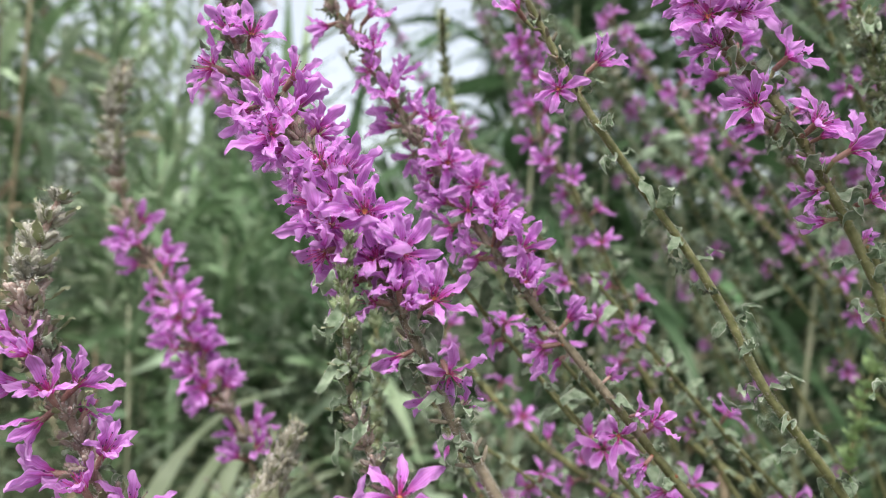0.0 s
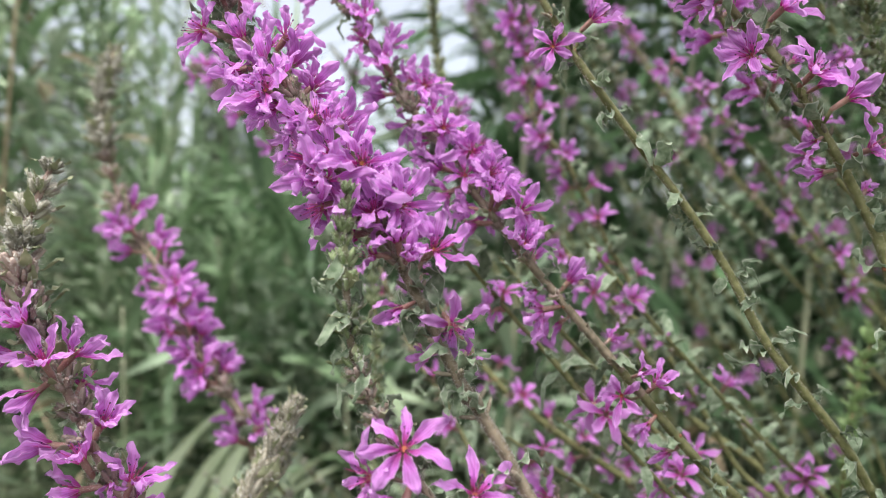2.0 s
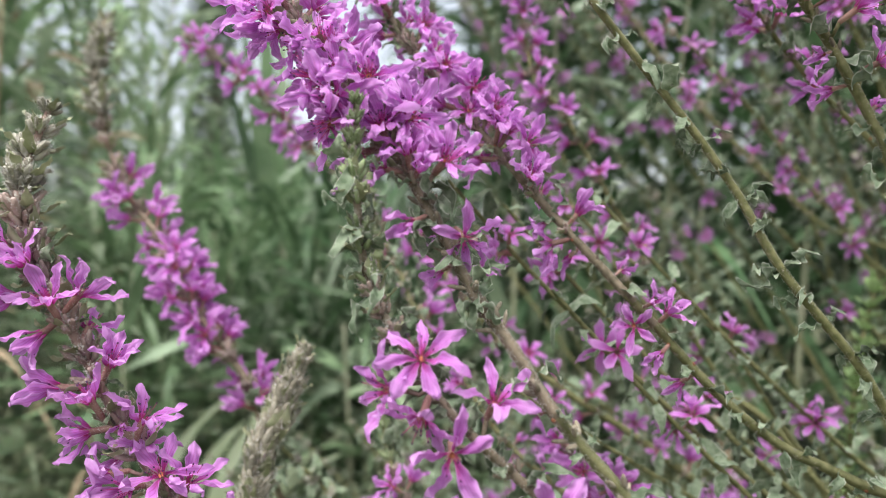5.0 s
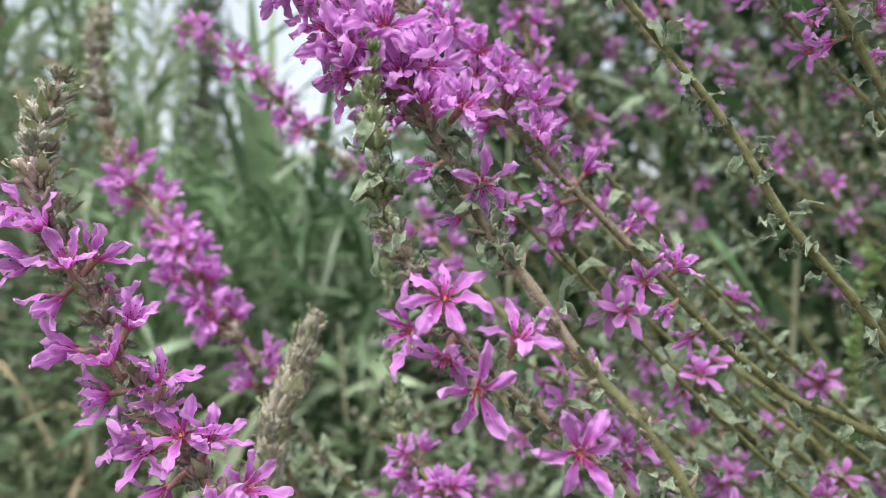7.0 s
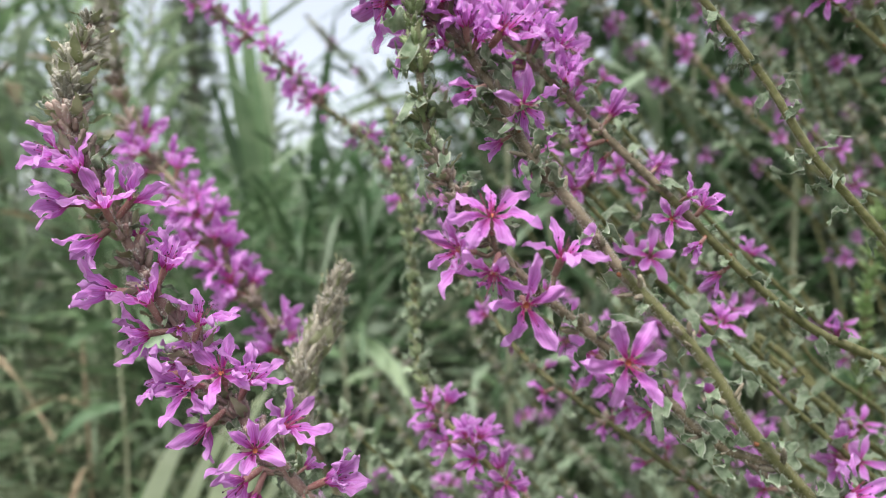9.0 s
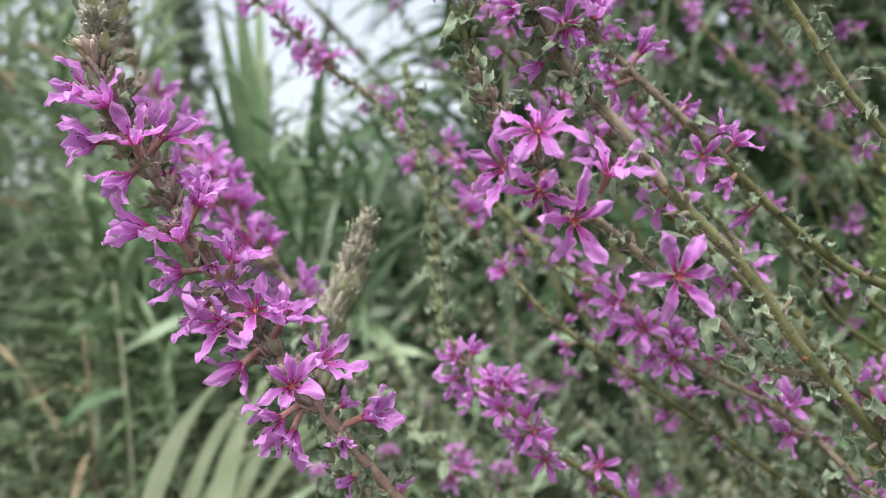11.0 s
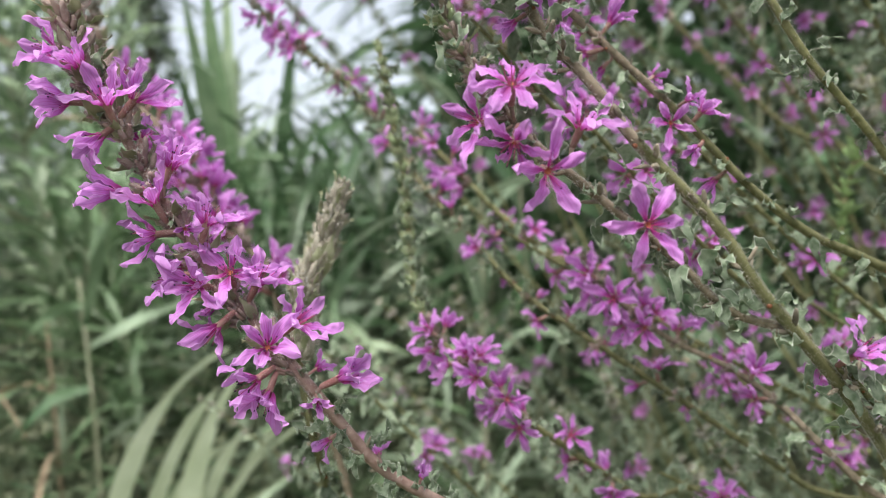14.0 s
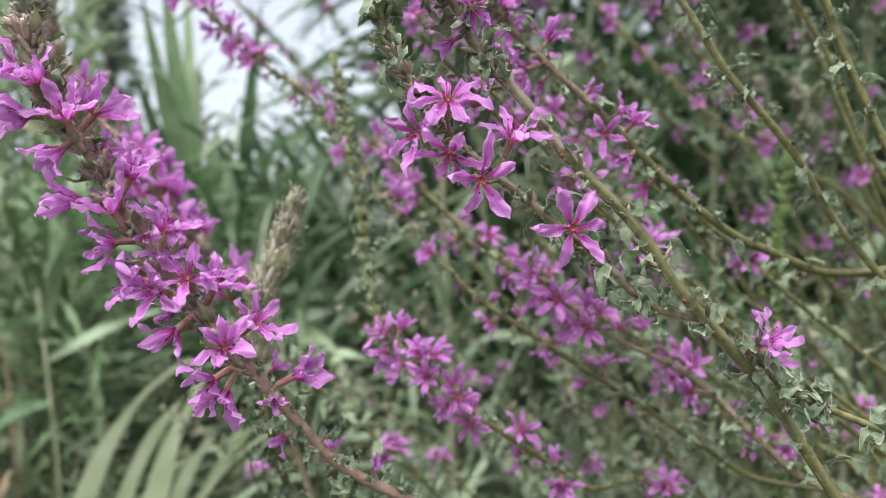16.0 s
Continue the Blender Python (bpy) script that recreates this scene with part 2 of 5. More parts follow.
def blade(bm, shape, nu, nv, mat=0, m=None):
    """A thin sheet: shape(u, v) gives its place, u from 0 to 1, v from -1 to 1."""
    uv = bm.loops.layers.uv.verify()
    grid = [[bm.verts.new((m @ shape(i / nu, 2 * j / nv - 1)) if m else shape(i / nu, 2 * j / nv - 1)) for j in range(nv + 1)] for i in range(nu + 1)]
    for i in range(nu):
        for j in range(nv):
            f = bm.faces.new((grid[i][j], grid[i][j + 1], grid[i + 1][j + 1], grid[i + 1][j]))
            f.smooth, f.material_index = True, mat
            for loop, (a, b) in zip(f.loops, ((i, j), (i, j + 1), (i + 1, j + 1), (i + 1, j))):
                loop[uv].uv = (a / nu, b / nv)


def mesh_of(name, bm, *mats):
    me = bpy.data.meshes.new(name)
    bm.to_mesh(me)
    bm.free()
    for m in mats:
        me.materials.append(m)
    return me


def child(name, mesh, parent, m=None, label="", kind=""):
    ob = new(name, mesh)
    ob.parent = parent
    if m is not None:
        ob.matrix_basis = m
    return tagged(ob, label, kind=kind)


def part(name, bm, mats, parent, label="", kind=""):
    return child(name, mesh_of(name, bm, *(mats if isinstance(mats, (list, tuple)) else [mats])), parent, None, label, kind)


def aim(pos, axis, turn=0.0, scale=1.0):
    """A pose at pos whose z points along axis."""
    q = Vector(axis).normalized().to_track_quat("Z", "Y").to_matrix().to_4x4()
    return Matrix.Translation(pos) @ q @ Matrix.Rotation(turn, 4, "Z") @ Matrix.Scale(scale, 4)


# ---- shapes of the flower's pieces, shared by all plants ----
def petal_shape(length, width, curl, seed):
    r = random.Random(seed)
    ph = [r.uniform(0, 6.28) for _ in range(6)]
    bend = r.uniform(-0.0009, 0.0009)
    notch = r.uniform(0.0, 0.12)
    cup = r.uniform(-0.0007, 0.0012)

    def shape(u, v):
        w = width * (0.16 + 0.84 * math.sin(min(1.0, u * 1.5) * math.pi / 2) ** 1.3) * math.sqrt(max(0.0, 1 - max(0.0, (u - 0.55) / 0.45) ** 3.4) + 0.004)
        w *= 1 + 0.07 * math.sin(9 * u + ph[0] + (2 if v > 0 else 0)) + 0.05 * math.sin(25 * u + ph[4] + (1 if v > 0 else 0))
        x = v * w + bend * math.sin(u * 3.0) * u
        y = length * u * (1 - notch * (1 - abs(v)) * max(0, u - 0.8)) - 0.0006 * v * v * u
        z = curl * length * u * u + 0.0008 * math.sin(7 * u + ph[1]) * u + 0.00075 * u * math.sin(4.2 * v + ph[2] + 5 * u) + cup * v * v * u + 0.00045 * v * v * math.sin(21 * u + ph[5]) * min(1, 2 * u)
        z += 0.00035 * math.sin(11 * u + 3 * v + ph[3]) - 0.0005 * (1 - abs(v)) * (1 - u)
        return Vector((x, y, z))
    return shape


def make_petal(seed, length, width, curl):
    bm = bmesh.new()
    blade(bm, petal_shape(length, width, curl, seed), 16, 6)
    return mesh_of("petal", bm, PETAL)


PETALS = [make_petal(s, 0.0102 * (0.9 + 0.04 * (s % 5)), 0.00138 + 0.00017 * (s % 4), (-0.22, -0.05, 0.1, -0.35, -0.1)[s % 5]) for s in range(14)]


def calyx_into(bm, length, r, mat=0, teeth=6, ribs=12, tooth=0.0012):
    pts = [(0, 0.35), (0.12, 0.8), (0.45, 0.95), (0.8, 1.0), (1.0, 1.12)]
    rings = []
    for z, k in pts:
        rings.append([bm.verts.new((r * k * (1 + (0.10 if i % 2 else -0.06)) * math.cos(2 * math.pi * i / ribs), r * k * (1 + (0.10 if i % 2 else -0.06)) * math.sin(2 * math.pi * i / ribs), z * length)) for i in range(ribs)])
    for a, b in zip(rings, rings[1:]):
        for i in range(ribs):
            f = bm.faces.new((a[i], a[(i + 1) % ribs], b[(i + 1) % ribs], b[i]))
            f.smooth, f.material_index = True, mat
    bm.faces.new(rings[0][::-1]).material_index = mat
    for i in range(0, ribs, ribs // teeth):
        a, b = rings[-1][i], rings[-1][(i + 1) % ribs]
        tip = (a.co + b.co) / 2 * 1.25 + Vector((0, 0, tooth))
        tip.z = length + tooth * rnd(0.7, 1.5)
        f = bm.faces.new((a, b, bm.verts.new(tip)))
        f.material_index = mat
    return rings


def fuzz(bm, length, r, count, long, mat):
    """Short soft hairs on a calyx or a bud."""
    for _ in range(count):
        a, z = rnd(0, 6.283), rnd(0.05, 1.0) * length
        d = Vector((math.cos(a), math.sin(a), rnd(0.1, 0.9)))
        p = Vector((math.cos(a) * r, math.sin(a) * r, z))
        s = Vector((-math.sin(a), math.cos(a), 0)) * 0.00005
        f = bm.faces.new((bm.verts.new(p - s), bm.verts.new(p + s), bm.verts.new(p + d.normalized() * long * rnd(0.6, 1.3))))
        f.material_index = mat


def make_calyx(seed):
    random.seed(seed)
    bm = bmesh.new()
    rings = calyx_into(bm, 0.0058, 0.00085, 0)
    top = bm.verts.new((0, 0, 0.0050))
    inner = [bm.verts.new((v.co.x * 0.75, v.co.y * 0.75, 0.0055)) for v in rings[-1]]
    for i in range(12):
        bm.faces.new((inner[i], inner[(i + 1) % 12], top)).material_index = 1
    fuzz(bm, 0.0055, 0.00082, 150, 0.0006, 2)
    return mesh_of("calyx", bm, CALYX, THROAT, HAIR)


CALYCES = [make_calyx(s) for s in range(3)]


def make_stamens(seed):
    random.seed(seed)
    bm = bmesh.new()
    for k in range(9):
        a, lean = k * 0.698 + rnd(-0.2, 0.2), rnd(0.1, 0.55)
        length = rnd(0.0026, 0.0062)
        d = Vector((math.cos(a) * lean, math.sin(a) * lean, 1)).normalized()
        base = Vector((math.cos(a), math.sin(a), 0)) * 0.0006 + Vector((0, 0, 0.005))
        pts = [base, base + d * length * 0.5 + Vector((0, 0, 0.0002)), base + d * length]
        tube(bm, pts, [0.00009, 0.00008, 0.00007], 4, 0)
        tube(bm, [pts[-1] - d * 0.0001, pts[-1] + d * 0.00025], [0.00022, 0.00018], 5, 1)
    return mesh_of("stamen_tuft", bm, STAMEN, ANTHER)


STAMENS = [make_stamens(20 + s) for s in range(4)]


def make_far_flower(seed):
    """A whole small flower in one mesh, for plants that stay far off."""
    random.seed(40 + seed)
    bm = bmesh.new()
    calyx_into(bm, 0.0055, 0.0011, 1)
    n = 6 if seed % 3 else 5
    for k in range(n):
        m = Matrix.Rotation(6.283 * k / n + rnd(-0.15, 0.15), 4, "Z") @ Matrix.Translation((0, 0.0006, 0.0055)) @ Matrix.Rotation(rnd(0.1, 0.9), 4, "X")
        blade(bm, petal_shape(0.0095 * rnd(0.85, 1.1), 0.0017, rnd(-0.3, 0.1), seed * 10 + k), 4, 2, 0, m)
    return mesh_of("flower", bm, PETAL, CALYX)


FAR_FLOWERS = [make_far_flower(s) for s in range(5)]


def leaf_shape(length, width, curl, wave, seed):
    r = random.Random(seed)
    ph = [r.uniform(0, 6.28) for _ in range(6)]
    fold = r.uniform(0.05, 0.5)
    crimp = r.uniform(7, 11)

    def shape(u, v):
        side = 2.1 if v > 0 else 0.0
        w = width * math.sin(math.pi * min(1, (u * 0.95 + 0.05)) ** 0.66) ** 0.9 + 0.00015
        w *= 1 + 0.10 * math.sin(13 * u + ph[4] + side)
        # crisped margins that lift and dip, and a rim that rolls over
        z = abs(v) * w * fold + wave * abs(v) ** 2.5 * math.sin(crimp * u + ph[0] + side) + 0.45 * wave * v * v * math.sin(2.3 * crimp * u + ph[3] + side) + 0.5 * wave * math.sin(6 * u + ph[1])
        x = v * w * (1 - 0.22 * v * v) + 0.16 * length * math.sin(2.6 * u + ph[2]) * u + 0.3 * wave * v * abs(v) * math.sin(1.7 * crimp * u + ph[5])
        # the midrib rolls over as an arc
        a = 2.0 * curl * u
        y = length * (math.sin(a) / (2.0 * curl) if abs(curl) > 0.02 else u)
        z += length * ((1 - math.cos(a)) / (2.0 * curl) if abs(curl) > 0.02 else 0)
        return Vector((x, y, z))
    return shape


def make_leaf(seed, length, width, curl, wave, mat=None):
    bm = bmesh.new()
    blade(bm, leaf_shape(length, width, curl, wave, seed), 18, 6)
    return mesh_of("leaf", bm, mat or LEAF)


LEAVES = [make_leaf(60 + s, 0.0062 + 0.0014 * (s % 4), 0.0017 + 0.0004 * (s % 3), (-0.7, -0.25, 0.35, -1.0, 0.1, -0.5)[s % 6], (0.0014, 0.0011, 0.0017, 0.0013)[s % 4]) for s in range(16)]
FAR_LEAVES = []
for s in range(6):
    bm = bmesh.new()
    blade(bm, leaf_shape(0.0075 + 0.001 * (s % 4), 0.0022, (-0.7, -0.25, 0.35)[s % 3], 0.0008, 160 + s), 4, 2)
    FAR_LEAVES.append(mesh_of("leaf", bm, LEAF))
FRESH_LEAVES = [make_leaf(80 + s, 0.011 + 0.002 * s, 0.0040, -0.4 + 0.2 * s, 0.0004, LEAF_FRESH) for s in range(3)]


def make_bud_whorl(seed, mats, count, open_out, bracts=4, teeth=(0.0006, 0.0013), tight=False):
    """A woolly ring of small buds with long teeth, between clasping bracts; about 8 mm across."""
    random.seed(100 + seed)
    bm = bmesh.new()
    for k in range(count):
        a = 2.39996 * k + rnd(-0.25, 0.25)
        lift = 0.0022 * k / count
        ln, r = (rnd(0.0030, 0.0042), rnd(0.00065, 0.0009)) if tight else (rnd(0.0024, 0.0038), rnd(0.00045, 0.00065))
        b2 = bmesh.new()
        pts = [(0, 0.5), (0.3, 1.0), (0.7, 0.78), (1.0, 0.32)] if tight else [(0, 0.5), (0.3, 1.0), (0.7, 0.86), (1.0, 0.45)]
        rings = [[b2.verts.new((r * q * (1.1 if i % 2 else 0.9) * math.cos(0.785 * i), r * q * (1.1 if i % 2 else 0.9) * math.sin(0.785 * i), z * ln)) for i in range(8)] for z, q in pts]
        for x, y in zip(rings, rings[1:]):
            for i in range(8):
                b2.faces.new((x[i], x[(i + 1) % 8], y[(i + 1) % 8], y[i])).smooth = True
        b2.faces.new(rings[0][::-1])
        b2.faces.new(rings[-1])
        for i in range(8):
            p, q = rings[-2][i], rings[-2][(i + 1) % 8]
            mid = (p.co + q.co) / 2
            out = Vector((mid.x, mid.y, 0)).normalized()
            b2.faces.new((p, q, b2.verts.new(mid + out * (rnd(-0.0008, -0.0002) if tight else rnd(-0.0004, 0.0002)) + Vector((0, 0, rnd(*teeth))))))
        fuzz(b2, ln * 1.15, r * 0.85, 40 if tight else 60 if bracts else 20, 0.0006 if bracts else 0.0004, 2)
        m = Matrix.Rotation(a, 4, "Z") @ Matrix.Translation((0, 0.0009, lift - 0.001)) @ Matrix.Rotation(-rnd(0.5, 1.15) * open_out, 4, "X")
        b2.transform(m)
        tmp = bpy.data.meshes.new("tmp")
        b2.to_mesh(tmp)
        b2.free()
        bm.from_mesh(tmp)
        bpy.data.meshes.remove(tmp)
    for k in range(bracts):
        m = Matrix.Rotation(1.5708 * k + rnd(-0.4, 0.4), 4, "Z") @ Matrix.Translation((0, 0.0012, rnd(-0.0008, 0.0012))) @ Matrix.Rotation(rnd(0.75, 1.2) if tight else rnd(0.1, 0.8), 4, "X")
        blade(bm, leaf_shape(rnd(0.0040, 0.0058), rnd(0.0009, 0.0013), rnd(-0.1, 0.45), 0.0004, seed * 5 + k), 7, 4, 1, m)
    return mesh_of("bud_whorl", bm, *mats)


WHORLS = {
    "grey": [make_bud_whorl(s, (BUD, BRACT, HAIR), 17, 1.0) for s in range(4)],
    "rosy": [make_bud_whorl(10 + s, (BUD_ROSY, BRACT, HAIR), 15, 0.9) for s in range(4)],
    "green": [make_bud_whorl(20 + s, (BUD_GREEN, BRACT, HAIR), 10, 0.8) for s in range(4)],
    "spent": [make_bud_whorl(30 + s, (CAPSULE, LEAF, HAIR), 3 + s % 2, 1.0, 0, (0.0004, 0.0010)) for s in range(4)],
    "cone": [make_bud_whorl(40 + s, (BUD_OLIVE, BRACT, HAIR), 14, 0.5, 4, (0.0010, 0.0017), True) for s in range(4)],
    "greencone": [make_bud_whorl(50 + s, (BUD_GREEN, BRACT, HAIR), 12, 0.7, 7, (0.0010, 0.0017), True) for s in range(4)],
}


def make_cluster(seed, count):
    """A ring of small flowers round a far stem, in one mesh."""
    random.seed(300 + seed)
    bm = bmesh.new()
    for k in range(count):
        a = 6.283 * k / count + rnd(-0.4, 0.4)
        m = aim((math.cos(a) * 0.001, math.sin(a) * 0.001, rnd(-0.003, 0.003)), (math.cos(a), math.sin(a), rnd(0.1, 0.8)), rnd(0, 6), rnd(0.85, 1.1))
        n0 = len(bm.verts)
        bm.from_mesh(random.choice(FAR_FLOWERS))
        bm.verts.ensure_lookup_table()
        bmesh.ops.transform(bm, matrix=m, verts=bm.verts[n0:])
    return mesh_of("inflorescence", bm, PETAL, CALYX)


CLUSTERS = [make_cluster(s, 2 + s % 3) for s in range(6)]


bm = bmesh.new()
tube(bm, [Vector((0.8 + 0.12 * math.sin(3 * z), 0, z)) for z in (-0.55, -0.3, 0.0, 0.3, 0.5)], [0.1, 0.36, 0.5, 0.4, 0.1], 8)
NODE_RING = mesh_of("node_scar", bm, NODE)


# ---- one flowering stem ----
def add_flower(thing, base, pos, axis, scale=1.0, spread=0.35, turn=0.0, petals=6, near=True):
    """spread: how far the petals stand up from the flat, in radians."""
    p = Vector(pos) - base
    if not near:
        return child("flower", random.choice(FAR_FLOWERS), thing, aim(p, axis, turn, scale))
    fl = child("flower", random.choice(CALYCES), thing, aim(p, axis, turn, scale))
    for k in range(petals):
        a = 2 * math.pi * k / petals + rnd(-0.16, 0.16)
        m = Matrix.Rotation(a, 4, "Z") @ Matrix.Translation((0, 0.0007, 0.0056)) @ Matrix.Rotation(spread + rnd(-0.22, 0.22), 4, "X") @ Matrix.Rotation(rnd(-0.35, 0.35), 4, "Y") @ Matrix.Scale(rnd(0.88, 1.1), 4)
        child("petal", random.choice(PETALS), fl, m)
    child("stamen_tuft", random.choice(STAMENS), fl, Matrix.Rotation(rnd(0, 6.28), 4, "Z"))
    return fl


def loosestrife(ctrl, zones, r_tip, r_root, stem_mats, label, near=True, flower_scale=1.0, hair=0, seed=1, whorl_scale=1.0, root=None, blooms=(), step=0.003, joined=False, joint=False, leaf_scale=0.0, green_from=0):
    """ctrl: from the tip down. zones: (from, to, kind, spacing, count) in places of ctrl. blooms: single flowers (pos, facing, scale, spread, petals)."""
    random.seed(seed)
    ctrl = [Vector(c) for c in ctrl]
    d = (ctrl[-1] - ctrl[-2]).normalized()
    end = root or (ctrl[-1].x + d.x / (0.35 - d.z) * ctrl[-1].z * 0.6, ctrl[-1].y + 0.08, 0.0)
    knee = ctrl[-1].lerp(ctrl[-1] + d * (Vector(end) - ctrl[-1]).length * 0.3, 0.75)
    n_seen = len(ctrl) - 1
    whole = ctrl if joint else ctrl + [knee, Vector(end)]
    if joint:
        end = ctrl[-1]
    pts, idx = curve_points(whole, step)
    base = Vector(end)
    thing = tagged(new("loosestrife"), label, "wildflower", "flowering stems of the loosestrife")
    thing.location = base
    # the stem itself, four-angled, swelling at its nodes
    bm = bmesh.new()
    radii = []
    for k, i in enumerate(idx):
        f = min(1.0, i / n_seen)
        radii.append((r_tip + (r_root - r_tip) * f ** 0.8) * (1 + 0.05 * noise.noise(pts[k] * 90)) if i > 0.02 else r_tip * 0.6)
    keep = [k for k in range(len(pts)) if idx[k] <= n_seen + 0.5 or k % 6 == 0 or k == len(pts) - 1]
    tube(bm, [pts[k] - base for k in keep], [radii[k] for k in keep], 12 if near else 6, 0, 0.11)
    if green_from:
        # the older part below turns from brown to green, in patches
        turn_z = whole[green_from].z - base.z
        for f in bm.faces:
            if f.calc_center_median().z < turn_z + 0.014 * noise.noise(f.calc_center_median() * 160):
                f.material_index = len(stem_mats) - 1
    part("stem", bm, stem_mats, thing)
    if hair:
        bm = bmesh.new()
        cut = [k for k in range(1, len(pts) - 1) if idx[k] < n_seen]
        for _ in range(hair):
            k = random.choice(cut)
            dd = (pts[k + 1] - pts[k - 1]).normalized()
            s, u = side_of(dd)
            a = rnd(0, 6.283)
            out = s * math.cos(a) + u * math.sin(a)
            p = pts[k] - base + dd * rnd(-0.5, 0.5) * step + out * radii[k] * 0.98
            w = dd * 0.000045
            bm.faces.new((bm.verts.new(p - w), bm.verts.new(p + w), bm.verts.new(p + (out + dd * rnd(-0.5, 0.3)) * rnd(0.0002, 0.0007))))
        part("hair", bm, HAIR, thing, "fine pale hairs on the stem", "stuff")
    run = [0.0]
    for a, b in zip(pts, pts[1:]):
        run.append(run[-1] + (b - a).length)

    def spot(s):
        k = min(range(len(run)), key=lambda q: abs(run[q] - s))
        return pts[k], (pts[max(k - 1, 0)] - pts[min(k + 1, len(pts) - 1)]).normalized(), radii[k]

    heap = bmesh.new() if joined else None
    bunch = bmesh.new() if joined else None

    def add_to(pile, mesh, m):
        """Joins a far piece into the plant's foliage or flower cluster."""
        n0 = len(pile.verts)
        pile.from_mesh(mesh)
        pile.verts.ensure_lookup_table()
        bmesh.ops.transform(pile, matrix=m, verts=pile.verts[n0:])

    for z0, z1, kind, gap, count in zones:
        s0 = min((abs(i - z0), r) for i, r in zip(idx, run))[1]
        s1 = min((abs(i - z1), r) for i, r in zip(idx, run))[1]
        s, turn = s0 + gap * 0.3, rnd(0, 6)
        while s < s1:
            p, up, r = spot(s)
            sd, uu = side_of(up)
            turn += 1.5708 + rnd(-0.3, 0.3)
            if kind in WHORLS:
                grow = (0.55 + 0.45 * min(1.0, (s - s0) / 0.024) if "cone" in kind else 0.6 + 0.4 * min(1.0, (s - s0) / 0.016)) if z0 == 0 else 1.0
                child("bud_whorl", random.choice(WHORLS[kind]), thing, aim(p - base, up + Vector((rnd(-.15, .15), rnd(-.15, .15), 0)), turn, grow * whorl_scale * rnd(0.9, 1.12)))
            elif kind == "flower":
                if joined:
                    add_to(bunch, random.choice(CLUSTERS), aim(p - base, up, turn, flower_scale * rnd(0.85, 1.1)))
                for q in range(0 if joined else count):
                    if random.random() < 0.12:
                        continue
                    a = turn + 6.283 * q / count + rnd(-0.5, 0.5)
                    out = sd * math.cos(a) + uu * math.sin(a)
                    ax = (out + up * rnd(0.1, 0.9) + Vector((0, -0.15, 0.12))).normalized()
                    add_flower(thing, base, p + out * r * 0.8 + up * rnd(-0.4, 0.4) * gap, ax, flower_scale * rnd(0.82, 1.1), rnd(0.4, 1.2), rnd(0, 6), random.choice((5, 6, 6, 6)), near)
                if not joined:
                    child("bud_whorl", random.choice(WHORLS["rosy"]), thing, aim(p - base, up, turn, 0.8 * whorl_scale * rnd(0.8, 1.1)))
            elif kind == "leaf":
                for q in range(count):
                    a = turn + 3.1416 * q + rnd(-0.4, 0.4)
                    out = sd * math.cos(a) + uu * math.sin(a)
                    m = Matrix.Translation(p - base + out * r * 0.9) @ (out + up * rnd(-0.4, 0.8)).normalized().to_track_quat("Y", "Z").to_matrix().to_4x4() @ Matrix.Rotation(rnd(-0.7, 0.7), 4, "Y") @ Matrix.Scale((leaf_scale or whorl_scale) * rnd(0.65, 1.25), 4)
                    if joined:
                        add_to(heap, random.choice(FAR_LEAVES), m)
                    else:
                        child("leaf", random.choice(LEAVES), thing, m)
                if near and random.random() < 0.4:
                    child("node_scar", NODE_RING, thing, aim(p - base, up, turn, r))
                if not joined and random.random() < 0.25:
                    child("seed_capsule", random.choice(WHORLS["spent"]), thing, aim(p - base, up, turn, whorl_scale * rnd(0.45, 0.7)))
            elif kind == "wilt":
                a = turn
                out = sd * math.cos(a) + uu * math.sin(a)
                add_flower(thing, base, p + out * r, out + up * rnd(0.0, 0.6) - Vector((0, 0, rnd(0, 0.5))), 0.7 * flower_scale * rnd(0.8, 1.15), rnd(1.05, 1.4), 0, 4, near)
            elif kind == "fresh":
                for q in range(count):
                    a = turn + 6.283 * q / count + rnd(-0.6, 0.6)
                    out = sd * math.cos(a) + uu * math.sin(a)
                    m = Matrix.Translation(p - base) @ (out + up * rnd(0.7, 1.6)).normalized().to_track_quat("Y", "Z").to_matrix().to_4x4() @ Matrix.Scale(whorl_scale * rnd(0.8, 1.2), 4)
                    child("leaf", random.choice(FRESH_LEAVES), thing, m)
            s += gap * rnd(0.8, 1.25)
    if joined:
        part("foliage", heap, LEAF, thing, "small curled grey-green leaves", "stuff")
        part("blossom", bunch, (PETAL, CALYX), thing, "small magenta flowers", "stuff")
    for pos, face, scale, spread, n, *turned in blooms:
        heel = Vector(pos) - Vector(face).normalized() * 0.0056 * scale
        near_k = min(range(len(pts)), key=lambda q: (pts[q] - heel).length)
        away = heel - pts[near_k]
        if away.length > 0.0045:
            pos = Vector(pos) - away.normalized() * (away.length - 0.0045)
            heel = pts[near_k] + away.normalized() * 0.0045
        if 0.0012 < away.length:
            low = pts[min(near_k + 1, len(pts) - 1)]
            bm = bmesh.new()
            tube(bm, [low - base, (low * 0.45 + heel * 0.55) + Vector((0, 0, -0.0012)) - base, heel + Vector(face).normalized() * 0.0006 - base], [0.00055, 0.0005, 0.0006], 7)
            part("pedicel", bm, stem_mats[0], thing)
        add_flower(thing, base, Vector(pos) - Vector(face).normalized() * 0.0056 * scale, face, scale, spread, radians(turned[0]) if turned else rnd(0, 6), n, near)
    return thing


